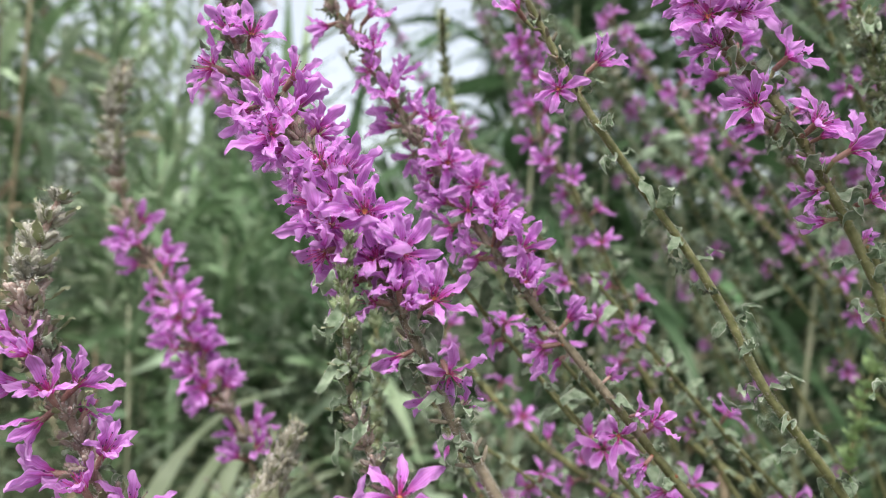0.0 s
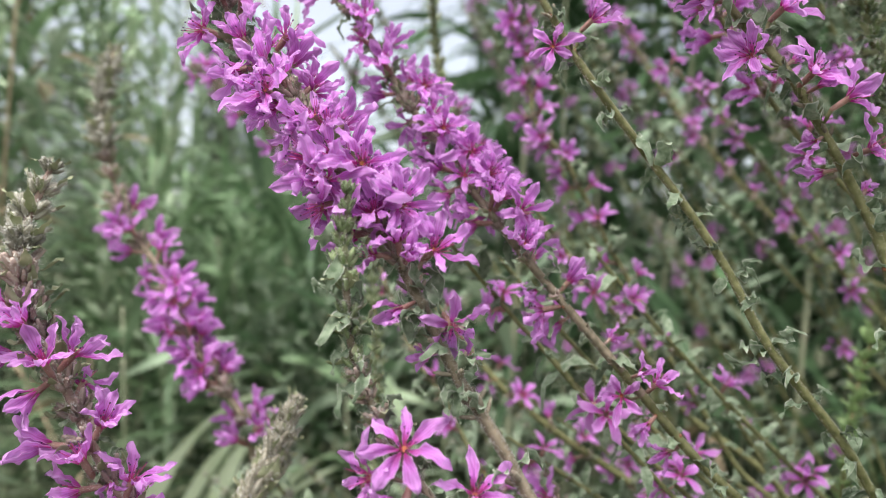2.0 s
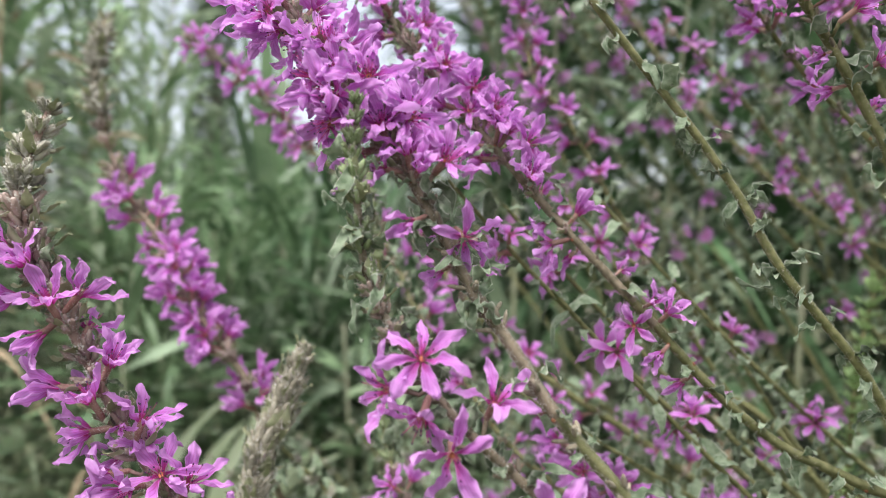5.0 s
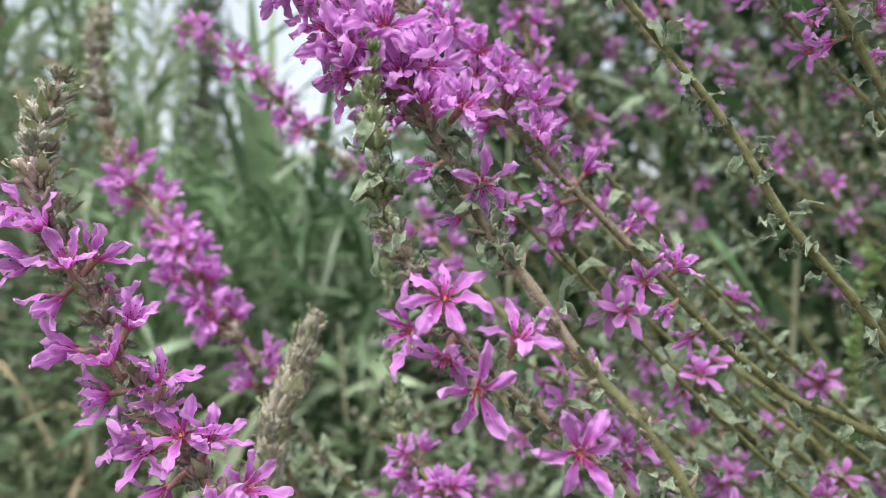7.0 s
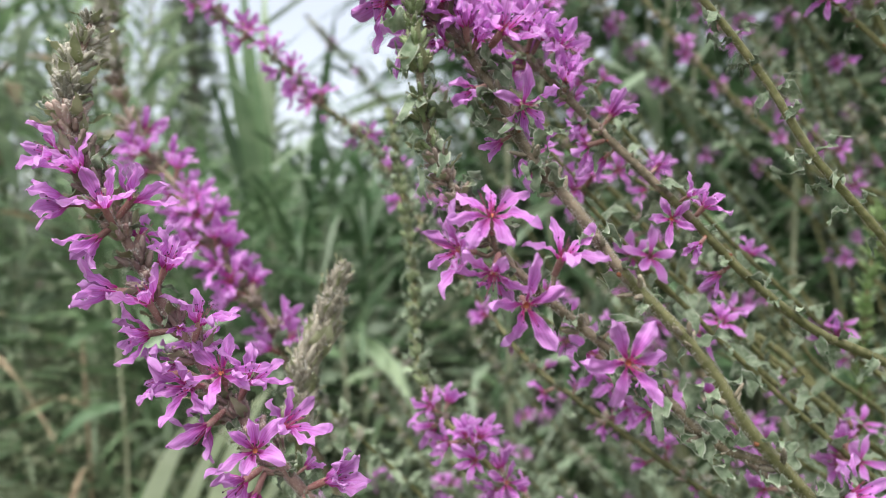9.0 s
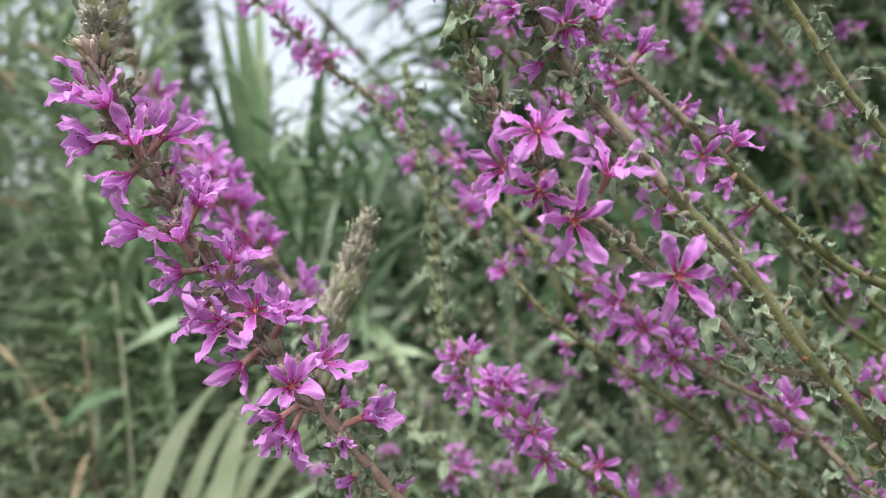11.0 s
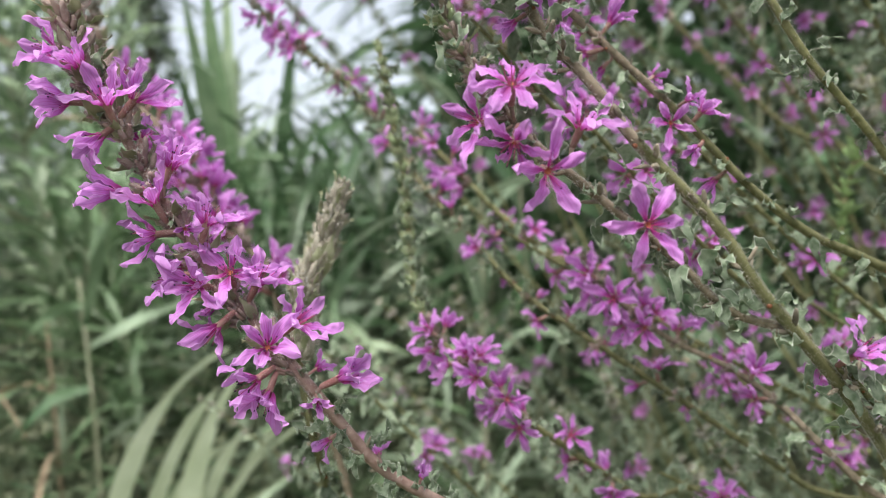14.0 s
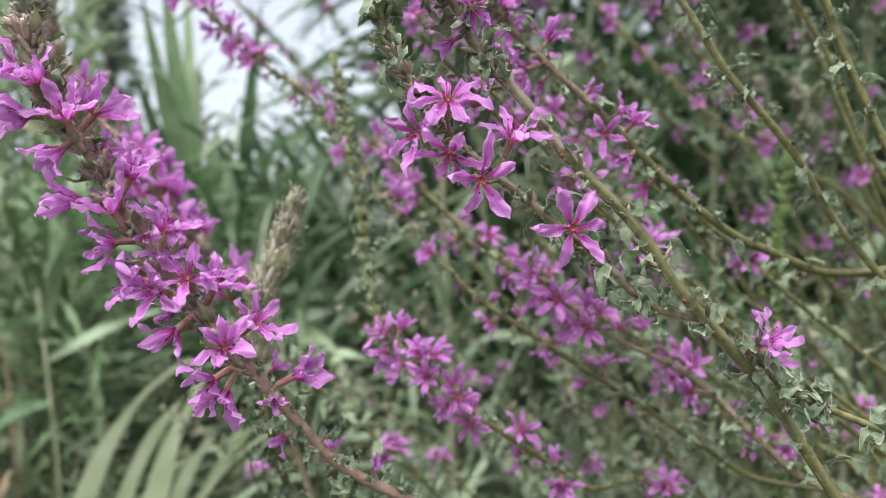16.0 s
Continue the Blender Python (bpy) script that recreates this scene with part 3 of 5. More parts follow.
# ---- the loosestrife stems, from near to far ----
OLD = (STEM_BROWN, NODE)
spike_front = loosestrife(
    [(-0.0705, 0.2091, 0.9257), (-0.0618, 0.2050, 0.9002), (-0.0483, 0.1918, 0.8860), (-0.0325, 0.1766, 0.8689), (-0.0146, 0.1667, 0.8435), (-0.0055, 0.1618, 0.8283),
     (0.0032, 0.1621, 0.8120), (0.0126, 0.1576, 0.7988), (0.0215, 0.1549, 0.7849), (0.0374, 0.1521, 0.7663), (0.0463, 0.1500, 0.7508), (0.0577, 0.1509, 0.7372), (0.0728, 0.1548, 0.7194), (0.0881, 0.1533, 0.6929)],
    [(0, 0.5, "rosy", 0.0050, 0), (0.3, 2.4, "rosy", 0.0075, 0), (0.4, 2.4, "leaf", 0.008, 2), (1.4, 2.2, "flower", 0.009, 2), (2.2, 3.9, "flower", 0.0074, 4), (1.5, 4.2, "rosy", 0.009, 0), (3.9, 4.5, "flower", 0.008, 3), (4.4, 6.5, "wilt", 0.0085, 1), (4.3, 6.4, "spent", 0.0065, 0), (6.4, 12.5, "spent", 0.016, 0), (4.3, 6.4, "leaf", 0.0052, 3), (6.4, 12.9, "leaf", 0.0105, 2), (0.4, 4.0, "leaf", 0.012, 1)],
    0.0009, 0.0015, (STEM_BROWN, NODE, STEM_GREEN), "purple loosestrife stem with dense magenta flower spike, hairy brown stalk", hair=22000, seed=3, flower_scale=0.92, whorl_scale=1.15, leaf_scale=1.0, green_from=8,
    blooms=[((-0.0696, 0.1969, 0.8979), (-0.7, -0.6, 0.1), 1.05, 0.3, 6), ((-0.0645, 0.1963, 0.9090), (-0.2, -0.8, 0.5), 0.9, 0.7, 5), ((-0.0517, 0.1934, 0.9135), (0.3, -0.7, 0.6), 1.0, 0.35, 6),
            ((-0.0417, 0.1911, 0.8974), (0.6, -0.4, 0.7), 1.0, 0.7, 5), ((-0.0449, 0.1752, 0.8771), (-0.5, -0.7, 0.4), 1.05, 0.4, 6), ((-0.0278, 0.1640, 0.8546), (-0.3, -1.0, -0.1), 1.1, 0.35, 6),
            ((-0.0079, 0.1598, 0.8517), (0.5, -0.8, 0.2), 1.0, 0.45, 6), ((0.0007, 0.1598, 0.8409), (0.5, -0.7, 0.5), 1.0, 0.8, 6), ((0.0026, 0.1619, 0.8238), (0.4, -0.7, -0.5), 0.85, 0.2, 6),
            ((-0.0349, 0.1629, 0.8447), (-0.6, -0.6, -0.4), 1.05, 0.35, 6), ((-0.0331, 0.1689, 0.8604), (-0.7, -0.6, 0.2), 1.1, 0.4, 6), ((-0.0193, 0.1617, 0.8585), (0.1, -0.9, 0.4), 1.05, 0.4, 6)])

side_branch = loosestrife(
    [(-0.0216, 0.1560, 0.8517), (-0.0224, 0.1574, 0.8399), (-0.0215, 0.1576, 0.8314), (-0.0201, 0.1599, 0.8175), (-0.0160, 0.1592, 0.8066), (-0.0053, 0.1576, 0.7906),
     (0.0052, 0.1546, 0.7793), (0.0272, 0.1533, 0.7598), (0.0401, 0.1537, 0.7469), (0.0536, 0.1518, 0.7415)],
    [(0, 1.9, "greencone", 0.0026, 0), (1.9, 3.4, "green", 0.0052, 0), (3.4, 4.6, "rosy", 0.0064, 0), (1.0, 4.2, "leaf", 0.0042, 2), (4.6, 8.5, "spent", 0.012, 0), (4.2, 8.5, "leaf", 0.0065, 3)],
    0.0007, 0.0010, OLD, "slender loosestrife side shoot, green budding tip and open magenta flowers", hair=5000, seed=5, whorl_scale=1.05, leaf_scale=1.05, joint=True,
    blooms=[((-0.0073, 0.1488, 0.7983), (-0.05, -0.62, 0.78), 1.02, 0.2, 7, 0), ((-0.0022, 0.1467, 0.7785), (0.05, -0.95, -0.25), 1.0, 0.25, 5, 0), ((0.0194, 0.1449, 0.7667), (0.1, -1.0, 0.10), 0.95, 0.15, 6, 30),
            ((-0.0072, 0.1510, 0.7856), (-0.3, -0.5, -0.8), 1.0, 0.3, 6), ((0.0095, 0.1520, 0.7895), (0.3, -0.5, 0.8), 0.95, 0.8, 5), ((-0.0150, 0.1528, 0.7905), (-0.8, -0.5, 0.1), 0.95, 0.5, 6)])

right_branch = loosestrife(
    [(0.0657, 0.1519, 0.7341), (0.0773, 0.1569, 0.7214), (0.0891, 0.1603, 0.7157), (0.1008, 0.1523, 0.7099)],
    [(0.3, 3.6, "leaf", 0.0045, 3), (0.3, 2.8, "spent", 0.014, 0)],
    0.0007, 0.0009, (STEM_GREEN, NODE), "short green loosestrife shoot with curled leaves and pale flower", hair=1500, seed=6, leaf_scale=1.1, root=(0.45, 0.25, 0),
    blooms=[((0.0668, 0.1485, 0.7356), (0.45, -0.6, 0.55), 0.95, 0.7, 6)])

spike_behind = loosestrife(
    [(-0.0548, 0.2582, 0.9487), (-0.0460, 0.2574, 0.9354), (-0.0296, 0.2539, 0.9159), (-0.0168, 0.2503, 0.8948), (0.0005, 0.2396, 0.8698), (0.0162, 0.2303, 0.8502), (0.0313, 0.2262, 0.8320), (0.0597, 0.2191, 0.8001),
     (0.0812, 0.2183, 0.7767), (0.1023, 0.2189, 0.7600), (0.1280, 0.2201, 0.7479)],
    [(0, 0.9, "rosy", 0.006, 0), (0.9, 3.6, "rosy", 0.010, 0), (1.2, 3.2, "flower", 0.011, 2), (3.2, 5.0, "flower", 0.0085, 3), (5.0, 6.2, "flower", 0.014, 2), (5.5, 8.0, "wilt", 0.012, 1), (1.0, 5.5, "leaf", 0.012, 2), (5.5, 10.0, "leaf", 0.0095, 2)],
    0.0009, 0.0014, (STEM_BROWN, NODE, STEM_GREEN), "purple loosestrife stem, flowers along its upper part, olive stalk", hair=3500, seed=8, green_from=7,
    blooms=[((0.0002, 0.2312, 0.8828), (0.0, -0.9, 0.3), 1.0, 0.2, 6), ((0.0140, 0.2308, 0.8769), (0.3, -0.8, 0.4), 1.0, 0.4, 6), ((0.0179, 0.2269, 0.8691), (0.5, -0.7, 0.3), 1.0, 0.5, 6), ((0.0248, 0.2227, 0.8539), (0.5, -0.8, 0.2), 1.0, 0.4, 6),
            ((-0.0305, 0.2500, 0.9342), (0.7, -0.3, 0.8), 0.9, 0.9, 5), ((-0.0056, 0.2429, 0.8974), (0.3, -0.8, 0.5), 1.0, 0.3, 6), ((0.0663, 0.2187, 0.8011), (0.5, -0.5, 0.7), 0.9, 0.8, 5), ((0.0537, 0.2167, 0.7962), (-0.3, -0.8, 0.1), 0.85, 0.6, 5)])

bare_stem = loosestrife(
    [(0.0140, 0.2114, 0.9351), (0.0322, 0.2118, 0.9055), (0.0403, 0.2075, 0.8912), (0.0551, 0.2098, 0.8736), (0.0696, 0.2103, 0.8559), (0.0827, 0.2097, 0.8373), (0.0953, 0.2075, 0.8145), (0.1183, 0.2092, 0.7875), (0.1356, 0.2138, 0.7632), (0.1522, 0.2138, 0.7434)],
    [(0, 1.6, "spent", 0.007, 0), (0, 9.0, "leaf", 0.0105, 3)],
    0.0010, 0.00138, (STEM_GREEN, NODE), "olive-green loosestrife stalk, mostly bare, with small curled leaves", hair=6000, seed=9, whorl_scale=0.9, leaf_scale=1.02,
    blooms=[((0.0291, 0.2066, 0.8992), (-0.3, -0.8, 0.1), 0.75, 0.5, 6), ((0.0429, 0.2061, 0.9100), (0.6, -0.4, 0.6), 0.9, 0.9, 5), ((0.0111, 0.2035, 0.9198), (-0.6, -0.5, 0.5), 0.85, 0.9, 5)])

corner_spike = loosestrife(
    [(0.0591, 0.2094, 0.9437), (0.0690, 0.2006, 0.9255), (0.0793, 0.2027, 0.9101), (0.0906, 0.1953, 0.8928), (0.1025, 0.1952, 0.8746), (0.1138, 0.1976, 0.8577), (0.1197, 0.1963, 0.8442), (0.1289, 0.1962, 0.8159), (0.1414, 0.1970, 0.7892)],
    [(0, 1.0, "rosy", 0.006, 0), (0.6, 2.2, "flower", 0.009, 3), (2.2, 4.4, "spent", 0.010, 0), (2.4, 5.0, "wilt", 0.011, 1), (1.0, 8.0, "leaf", 0.009, 2)],
    0.0010, 0.0014, (STEM_GREEN, NODE), "loosestrife stalk with scattered open magenta flowers and withered ones", hair=3500, seed=11,
    blooms=[((0.0775, 0.1935, 0.8936), (-0.7, -0.6, 0.25), 1.0, 0.9, 6), ((0.0945, 0.1859, 0.8893), (0.4, -0.7, 0.6), 1.05, 0.45, 6), ((0.1064, 0.1845, 0.8836), (0.6, -0.5, 0.5), 1.0, 0.75, 6), ((0.0946, 0.1928, 0.9126), (0.5, -0.6, 0.6), 1.0, 0.5, 6),
            ((0.0753, 0.1914, 0.9198), (-0.1, -0.9, 0.4), 1.05, 0.35, 6), ((0.0652, 0.1918, 0.9161), (-0.5, -0.8, 0.2), 1.05, 0.4, 6), ((0.1145, 0.1940, 0.8710), (0.6, -0.6, 0.3), 0.9, 0.5, 6)])

loosestrife([(0.0851, 0.2582, 0.9469), (0.0991, 0.2596, 0.9253), (0.1158, 0.2624, 0.9022), (0.1364, 0.2635, 0.8784), (0.1556, 0.2617, 0.8582), (0.1686, 0.2587, 0.8322), (0.1796, 0.2587, 0.8022)],
            [(0, 2.0, "flower", 0.009, 3), (2.0, 4.0, "leaf", 0.010, 2), (1.5, 3.4, "flower", 0.028, 1)], 0.0008, 0.0012, (STEM_GREEN, NODE), "loosestrife stem with loose magenta flowers and thin olive stalk", seed=12)

left_spike = loosestrife(
    [(-0.1149, 0.2086, 0.8592), (-0.1194, 0.2030, 0.8366), (-0.1153, 0.2035, 0.8167), (-0.1037, 0.2041, 0.7925), (-0.0967, 0.2043, 0.7788), (-0.0810, 0.2048, 0.7523), (-0.0632, 0.2007, 0.7309), (-0.0453, 0.2058, 0.7048)],
    [(0, 1.1, "grey", 0.0054, 0), (1.1, 2.4, "rosy", 0.0056, 0), (2.1, 6.0, "flower", 0.050, 2), (2.3, 6.2, "wilt", 0.018, 1), (2.0, 6.1, "leaf", 0.009, 2), (2.4, 6.1, "rosy", 0.009, 0), (6.0, 7.5, "leaf", 0.0060, 3), (6.2, 7.5, "wilt", 0.016, 1)],
    0.0011, 0.0016, (STEM_ROSY, NODE), "purple loosestrife spike, grey buds above, magenta flowers below", hair=9000, seed=14, flower_scale=0.97, whorl_scale=1.75, leaf_scale=0.85,
    blooms=[((-0.1134, 0.1922, 0.8161), (-0.34, -0.39, 0.6), 1.06, 0.95, 6), ((-0.1184, 0.1924, 0.8053), (-0.92, -0.33, 0.1), 1.10, 1.05, 6), ((-0.1070, 0.1924, 0.8050), (-0.11, -0.45, 0.6), 1.13, 0.85, 6),
            ((-0.0981, 0.1923, 0.8098), (0.57, 0.07, 0.7), 1.16, 0.85, 6), ((-0.1083, 0.1926, 0.7970), (-0.46, -0.39, -0.5), 1.06, 1.15, 5), ((-0.0885, 0.1927, 0.7904), (0.46, -0.33, 0.7), 1.10, 1.15, 6),
            ((-0.1085, 0.1929, 0.7815), (-1.03, -0.26, 0.1), 1.13, 1.25, 6), ((-0.0987, 0.1929, 0.7774), (-0.34, -0.33, 0.8), 1.16, 0.95, 6), ((-0.0978, 0.1931, 0.7692), (-0.92, -0.33, -0.1), 1.06, 0.85, 6),
            ((-0.0792, 0.1930, 0.7743), (0.34, -0.2, 0.9), 1.10, 0.85, 6), ((-0.0748, 0.1932, 0.7618), (0, -0.7, 0.7), 1.13, 0.25, 6), ((-0.0661, 0.1932, 0.7625), (0.46, -0.26, 0.8), 1.16, 0.75, 6),
            ((-0.0949, 0.1933, 0.7571), (-0.69, -0.45, 0), 1.06, 0.75, 6), ((-0.0869, 0.1932, 0.7559), (-0.23, -0.52, 0.1), 1.10, 0.85, 6), ((-0.0840, 0.1914, 0.7456), (-0.69, -0.33, -0.6), 1.13, 0.95, 5),
            ((-0.0576, 0.1928, 0.7470), (0.69, -0.33, 0.5), 1.16, 0.75, 6), ((-0.0693, 0.1891, 0.7385), (0, -0.52, 0.3), 1.06, 1.05, 6), ((-0.0757, 0.1891, 0.7285), (-0.69, -0.39, -0.4), 1.10, 0.80, 6),
            ((-0.0724, 0.1894, 0.7229), (-0.23, -0.45, -0.6), 1.13, 0.95, 5), ((-0.0455, 0.1903, 0.7293), (0.92, -0.26, 0.4), 1.16, 1.05, 6)])

mid_spike = loosestrife(
    [(-0.1831, 0.3928, 0.9450), (-0.1819, 0.3768, 0.9086), (-0.1761, 0.3781, 0.8760), (-0.1665, 0.3774, 0.8490), (-0.1423, 0.3663, 0.8213), (-0.1224, 0.3533, 0.7910), (-0.1059, 0.3540, 0.7676), (-0.0937, 0.3545, 0.7474), (-0.0861, 0.3600, 0.7086)],
    [(0, 1.7, "grey", 0.0084, 0), (1.7, 3.0, "rosy", 0.0090, 0), (2.9, 4.2, "flower", 0.015, 3), (4.2, 6.0, "flower", 0.0105, 5), (6.0, 7.6, "flower", 0.013, 4), (7.0, 8.4, "leaf", 0.008, 3)],
    0.0012, 0.0017, OLD, "tall loosestrife spike with rosy bud rings above a dense magenta cluster", seed=15, flower_scale=1.22, whorl_scale=1.9, root=(-0.07, 0.40, 0))

bud_shoot = loosestrife(
    [(-0.0504, 0.2520, 0.7829), (-0.0577, 0.2523, 0.7635), (-0.0652, 0.2506, 0.7461), (-0.0675, 0.2508, 0.7223), (-0.0643, 0.2459, 0.6999), (-0.0609, 0.2641, 0.6692)],
    [(0, 3.0, "cone", 0.0033, 0), (3.0, 5.0, "leaf", 0.0055, 2)],
    0.0010, 0.0013, (STEM_GREEN, NODE), "grey-green loosestrife shoot tip with tight closed buds", seed=16, whorl_scale=2.05, leaf_scale=1.2, hair=300, root=(-0.02, 0.27, 0))

far_arch = loosestrife(
    [(-0.1583, 0.4434, 0.9495), (-0.1329, 0.4322, 0.9304), (-0.1049, 0.4338, 0.9054), (-0.0789, 0.4261, 0.8776), (-0.0531, 0.4180, 0.8552), (-0.0292, 0.3915, 0.8181), (-0.0137, 0.3642, 0.7881), (0.0035, 0.3460, 0.7670), (0.0234, 0.3183, 0.7390), (0.0523, 0.3016, 0.7156), (0.1035, 0.2865, 0.6770), (0.1336, 0.2855, 0.6539)],
    [(0, 0.9, "rosy", 0.007, 0), (0.3, 3.0, "flower", 0.017, 3), (2.6, 10.0, "wilt", 0.020, 1), (2.6, 7.0, "spent", 0.009, 0), (2.6, 6.0, "flower", 0.030, 1), (2.0, 11.0, "leaf", 0.0078, 2), (6, 10, "flower", 0.036, 1)],
    0.0010, 0.0012, (STEM_GREEN, NODE), "arching loosestrife stem, small magenta clusters, many spent brown capsules", seed=17, whorl_scale=1.25)

low_spike = loosestrife(
    [(-0.0348, 0.3242, 0.8552), (-0.0299, 0.3159, 0.8183), (-0.0260, 0.3073, 0.7828), (-0.0251, 0.2985, 0.7491), (-0.0193, 0.2849, 0.7279), (-0.0022, 0.2657, 0.7114), (0.0128, 0.2688, 0.6947), (0.0364, 0.2783, 0.6748), (0.0645, 0.2961, 0.6503)],
    [(0, 3.8, "greencone", 0.0060, 0), (0.3, 3.8, "leaf", 0.0055, 2), (3.8, 4.4, "rosy", 0.007, 0), (4.2, 5.9, "flower", 0.0115, 3), (5.9, 8.0, "flower", 0.022, 2), (5.5, 8.0, "leaf", 0.0075, 2)],
    0.0009, 0.0012, (STEM_GREEN, NODE), "loosestrife stem with long olive bud spike and magenta flowers below", seed=18, whorl_scale=1.0, leaf_scale=1.0)

loosestrife([(0.0280, 0.3791, 0.9942), (0.0429, 0.3915, 0.9431), (0.0480, 0.3808, 0.9099), (0.0637, 0.3772, 0.8892), (0.0865, 0.3772, 0.8479), (0.0997, 0.3753, 0.8254), (0.1133, 0.3763, 0.7993), (0.1340, 0.3773, 0.7701), (0.1567, 0.3783, 0.7350)],
            [(0, 0.9, "rosy", 0.008, 0), (0.5, 3.2, "flower", 0.014, 3), (3.2, 5.0, "flower", 0.024, 2), (0.5, 8.0, "leaf", 0.010, 3), (5, 8, "flower", 0.05, 1)], 0.0011, 0.0014, (STEM_GREEN, NODE),
            "loosestrife stem with a tall loose magenta spike", seed=19, flower_scale=1.05, whorl_scale=1.2)

loosestrife([(0.0378, 0.3253, 0.8646), (0.0519, 0.3261, 0.8472), (0.0714, 0.3271, 0.8250), (0.1099, 0.3286, 0.7958), (0.1353, 0.3296, 0.7700), (0.1591, 0.3306, 0.7349)],
            [(0, 0.6, "spent", 0.008, 0), (0.2, 5.0, "leaf", 0.011, 2), (0.6, 5, "flower", 0.035, 1)], 0.0006, 0.0010, (STEM_GREEN, NODE), "thin green loosestrife stem with few magenta flowers", seed=20,
            blooms=[((0.0673, 0.3224, 0.8218), (0.1, -0.9, 0.2), 1.0, 0.4, 6)])

loosestrife([(-0.0109, 0.4171, 0.9921), (-0.0089, 0.4433, 0.9736), (-0.0020, 0.4272, 0.9382), (0.0131, 0.4177, 0.9069), (0.0341, 0.4099, 0.8777), (0.0676, 0.4025, 0.8407), (0.1021, 0.4043, 0.8041), (0.1372, 0.4061, 0.7576)],
            [(0, 2.6, "green", 0.007, 0), (2.6, 4.0, "flower", 0.012, 3), (4.0, 7.0, "flower", 0.030, 1), (3.5, 7.0, "leaf", 0.011, 2)], 0.0011, 0.0018, (STEM_GREEN, NODE),
            "loosestrife stem with a slim green bud spike at its tip", seed=21, whorl_scale=1.2)

loosestrife([(0.0428, 0.2802, 0.7558), (0.0529, 0.2713, 0.7380), (0.0732, 0.2732, 0.7210), (0.0956, 0.2641, 0.7080), (0.1111, 0.2571, 0.6945), (0.1206, 0.2486, 0.6817), (0.1332, 0.2464, 0.6679)],
            [(0, 0.8, "rosy", 0.006, 0), (0.5, 2.0, "flower", 0.009, 3), (2.0, 6.0, "flower", 0.022, 1), (1.5, 6.0, "leaf", 0.009, 2)], 0.0009, 0.0015, OLD, "low loosestrife stem, magenta flowers among curled grey leaves", seed=22)

loosestrife([(-0.0160, 0.4009, 0.8252), (0.0043, 0.3926, 0.8014), (0.0330, 0.3844, 0.7688), (0.0667, 0.3856, 0.7423), (0.1043, 0.3867, 0.7183), (0.1507, 0.3914, 0.6829), (0.2025, 0.3971, 0.6389)],
            [(0, 1.4, "flower", 0.014, 2), (1.0, 6.0, "leaf", 0.012, 2), (2.0, 6.0, "flower", 0.028, 2)], 0.0012, 0.0022, (STEM_GREEN, NODE), "green loosestrife stalk leaning low with scattered flowers", seed=23, whorl_scale=1.2)

loosestrife([(0.1377, 0.2478, 0.9440), (0.1445, 0.2493, 0.9291), (0.1493, 0.2497, 0.9135), (0.1596, 0.2520, 0.8928), (0.1852, 0.2600, 0.8691)],
            [(0, 3.2, "green", 0.0048, 0), (0.5, 4.0, "leaf", 0.007, 3)], 0.0009, 0.0016, (STEM_GREEN, NODE), "leafy grey-green loosestrife tip not yet in flower", seed=24, whorl_scale=1.4, root=(0.60, 0.45, 0))

loosestrife([(0.2404, 0.3942, 0.8014), (0.2322, 0.3943, 0.7679), (0.2264, 0.3945, 0.7176), (0.2304, 0.4062, 0.6474), (0.2357, 0.4147, 0.5474)], [(0, 3.9, "fresh", 0.0060, 4)], 0.0010, 0.0018, (STEM_GREEN, NODE),
            "fresh yellow-green leafy shoot of loosestrife", seed=25, whorl_scale=0.82, root=(0.30, 0.52, 0))

loosestrife([(0.1218, 0.5824, 1.0477), (0.1485, 0.5820, 1.0166), (0.1805, 0.5718, 0.9650), (0.2158, 0.5750, 0.9264), (0.2558, 0.5782, 0.8877), (0.3058, 0.5817, 0.8444)],
            [(0, 1.2, "flower", 0.016, 3), (1.2, 5.0, "spent", 0.008, 0), (1.2, 5.0, "flower", 0.030, 1)], 0.0014, 0.0020, (STEM_GREEN, NODE), "faded loosestrife spike gone mostly to brown capsules", near=False, seed=26, whorl_scale=1.6)

loosestrife([(0.1509, 0.4855, 0.9702), (0.1718, 0.4779, 0.9496), (0.2080, 0.4807, 0.9132), (0.2450, 0.4836, 0.8684), (0.2904, 0.4866, 0.8155)],
            [(0, 2.0, "flower", 0.026, 3), (2.0, 4.0, "flower", 0.035, 2), (1.0, 4.0, "leaf", 0.010, 3)], 0.0012, 0.0017, (STEM_GREEN, NODE), "loosestrife spike with dense magenta flowers deep in the thicket", near=False, seed=27, whorl_scale=1.3)


# ---- the thicket of loosestrife behind ----
def thicket_stem(seed):
    """A stem that leans to one side as its neighbours do; its foot at the origin."""
    r = random.Random(seed)
    lean = r.uniform(0.35, 0.6)
    top = r.uniform(0.88, 1.25)
    pts = [Vector((-lean * f ** 1.35 * top, 0.03 * math.sin(5 * f + seed), top * f)) for f in (1.0, 0.93, 0.86, 0.78, 0.66, 0.52, 0.36)]
    return loosestrife(pts, [(0, 0.8, "grey", 0.012, 0), (0.6, 1.8, "flower", 0.060, 4), (1.8, 4.5, "flower", 0.20, 2), (0.4, 3.5, "leaf", 0.0038, 3)],
                       0.0012, 0.0024, (STEM_GREEN, NODE), "leaning purple loosestrife stem in the thicket", near=False, seed=200 + seed, whorl_scale=1.7, leaf_scale=1.3, root=(0.02, 0, 0), step=0.012, joined=True)


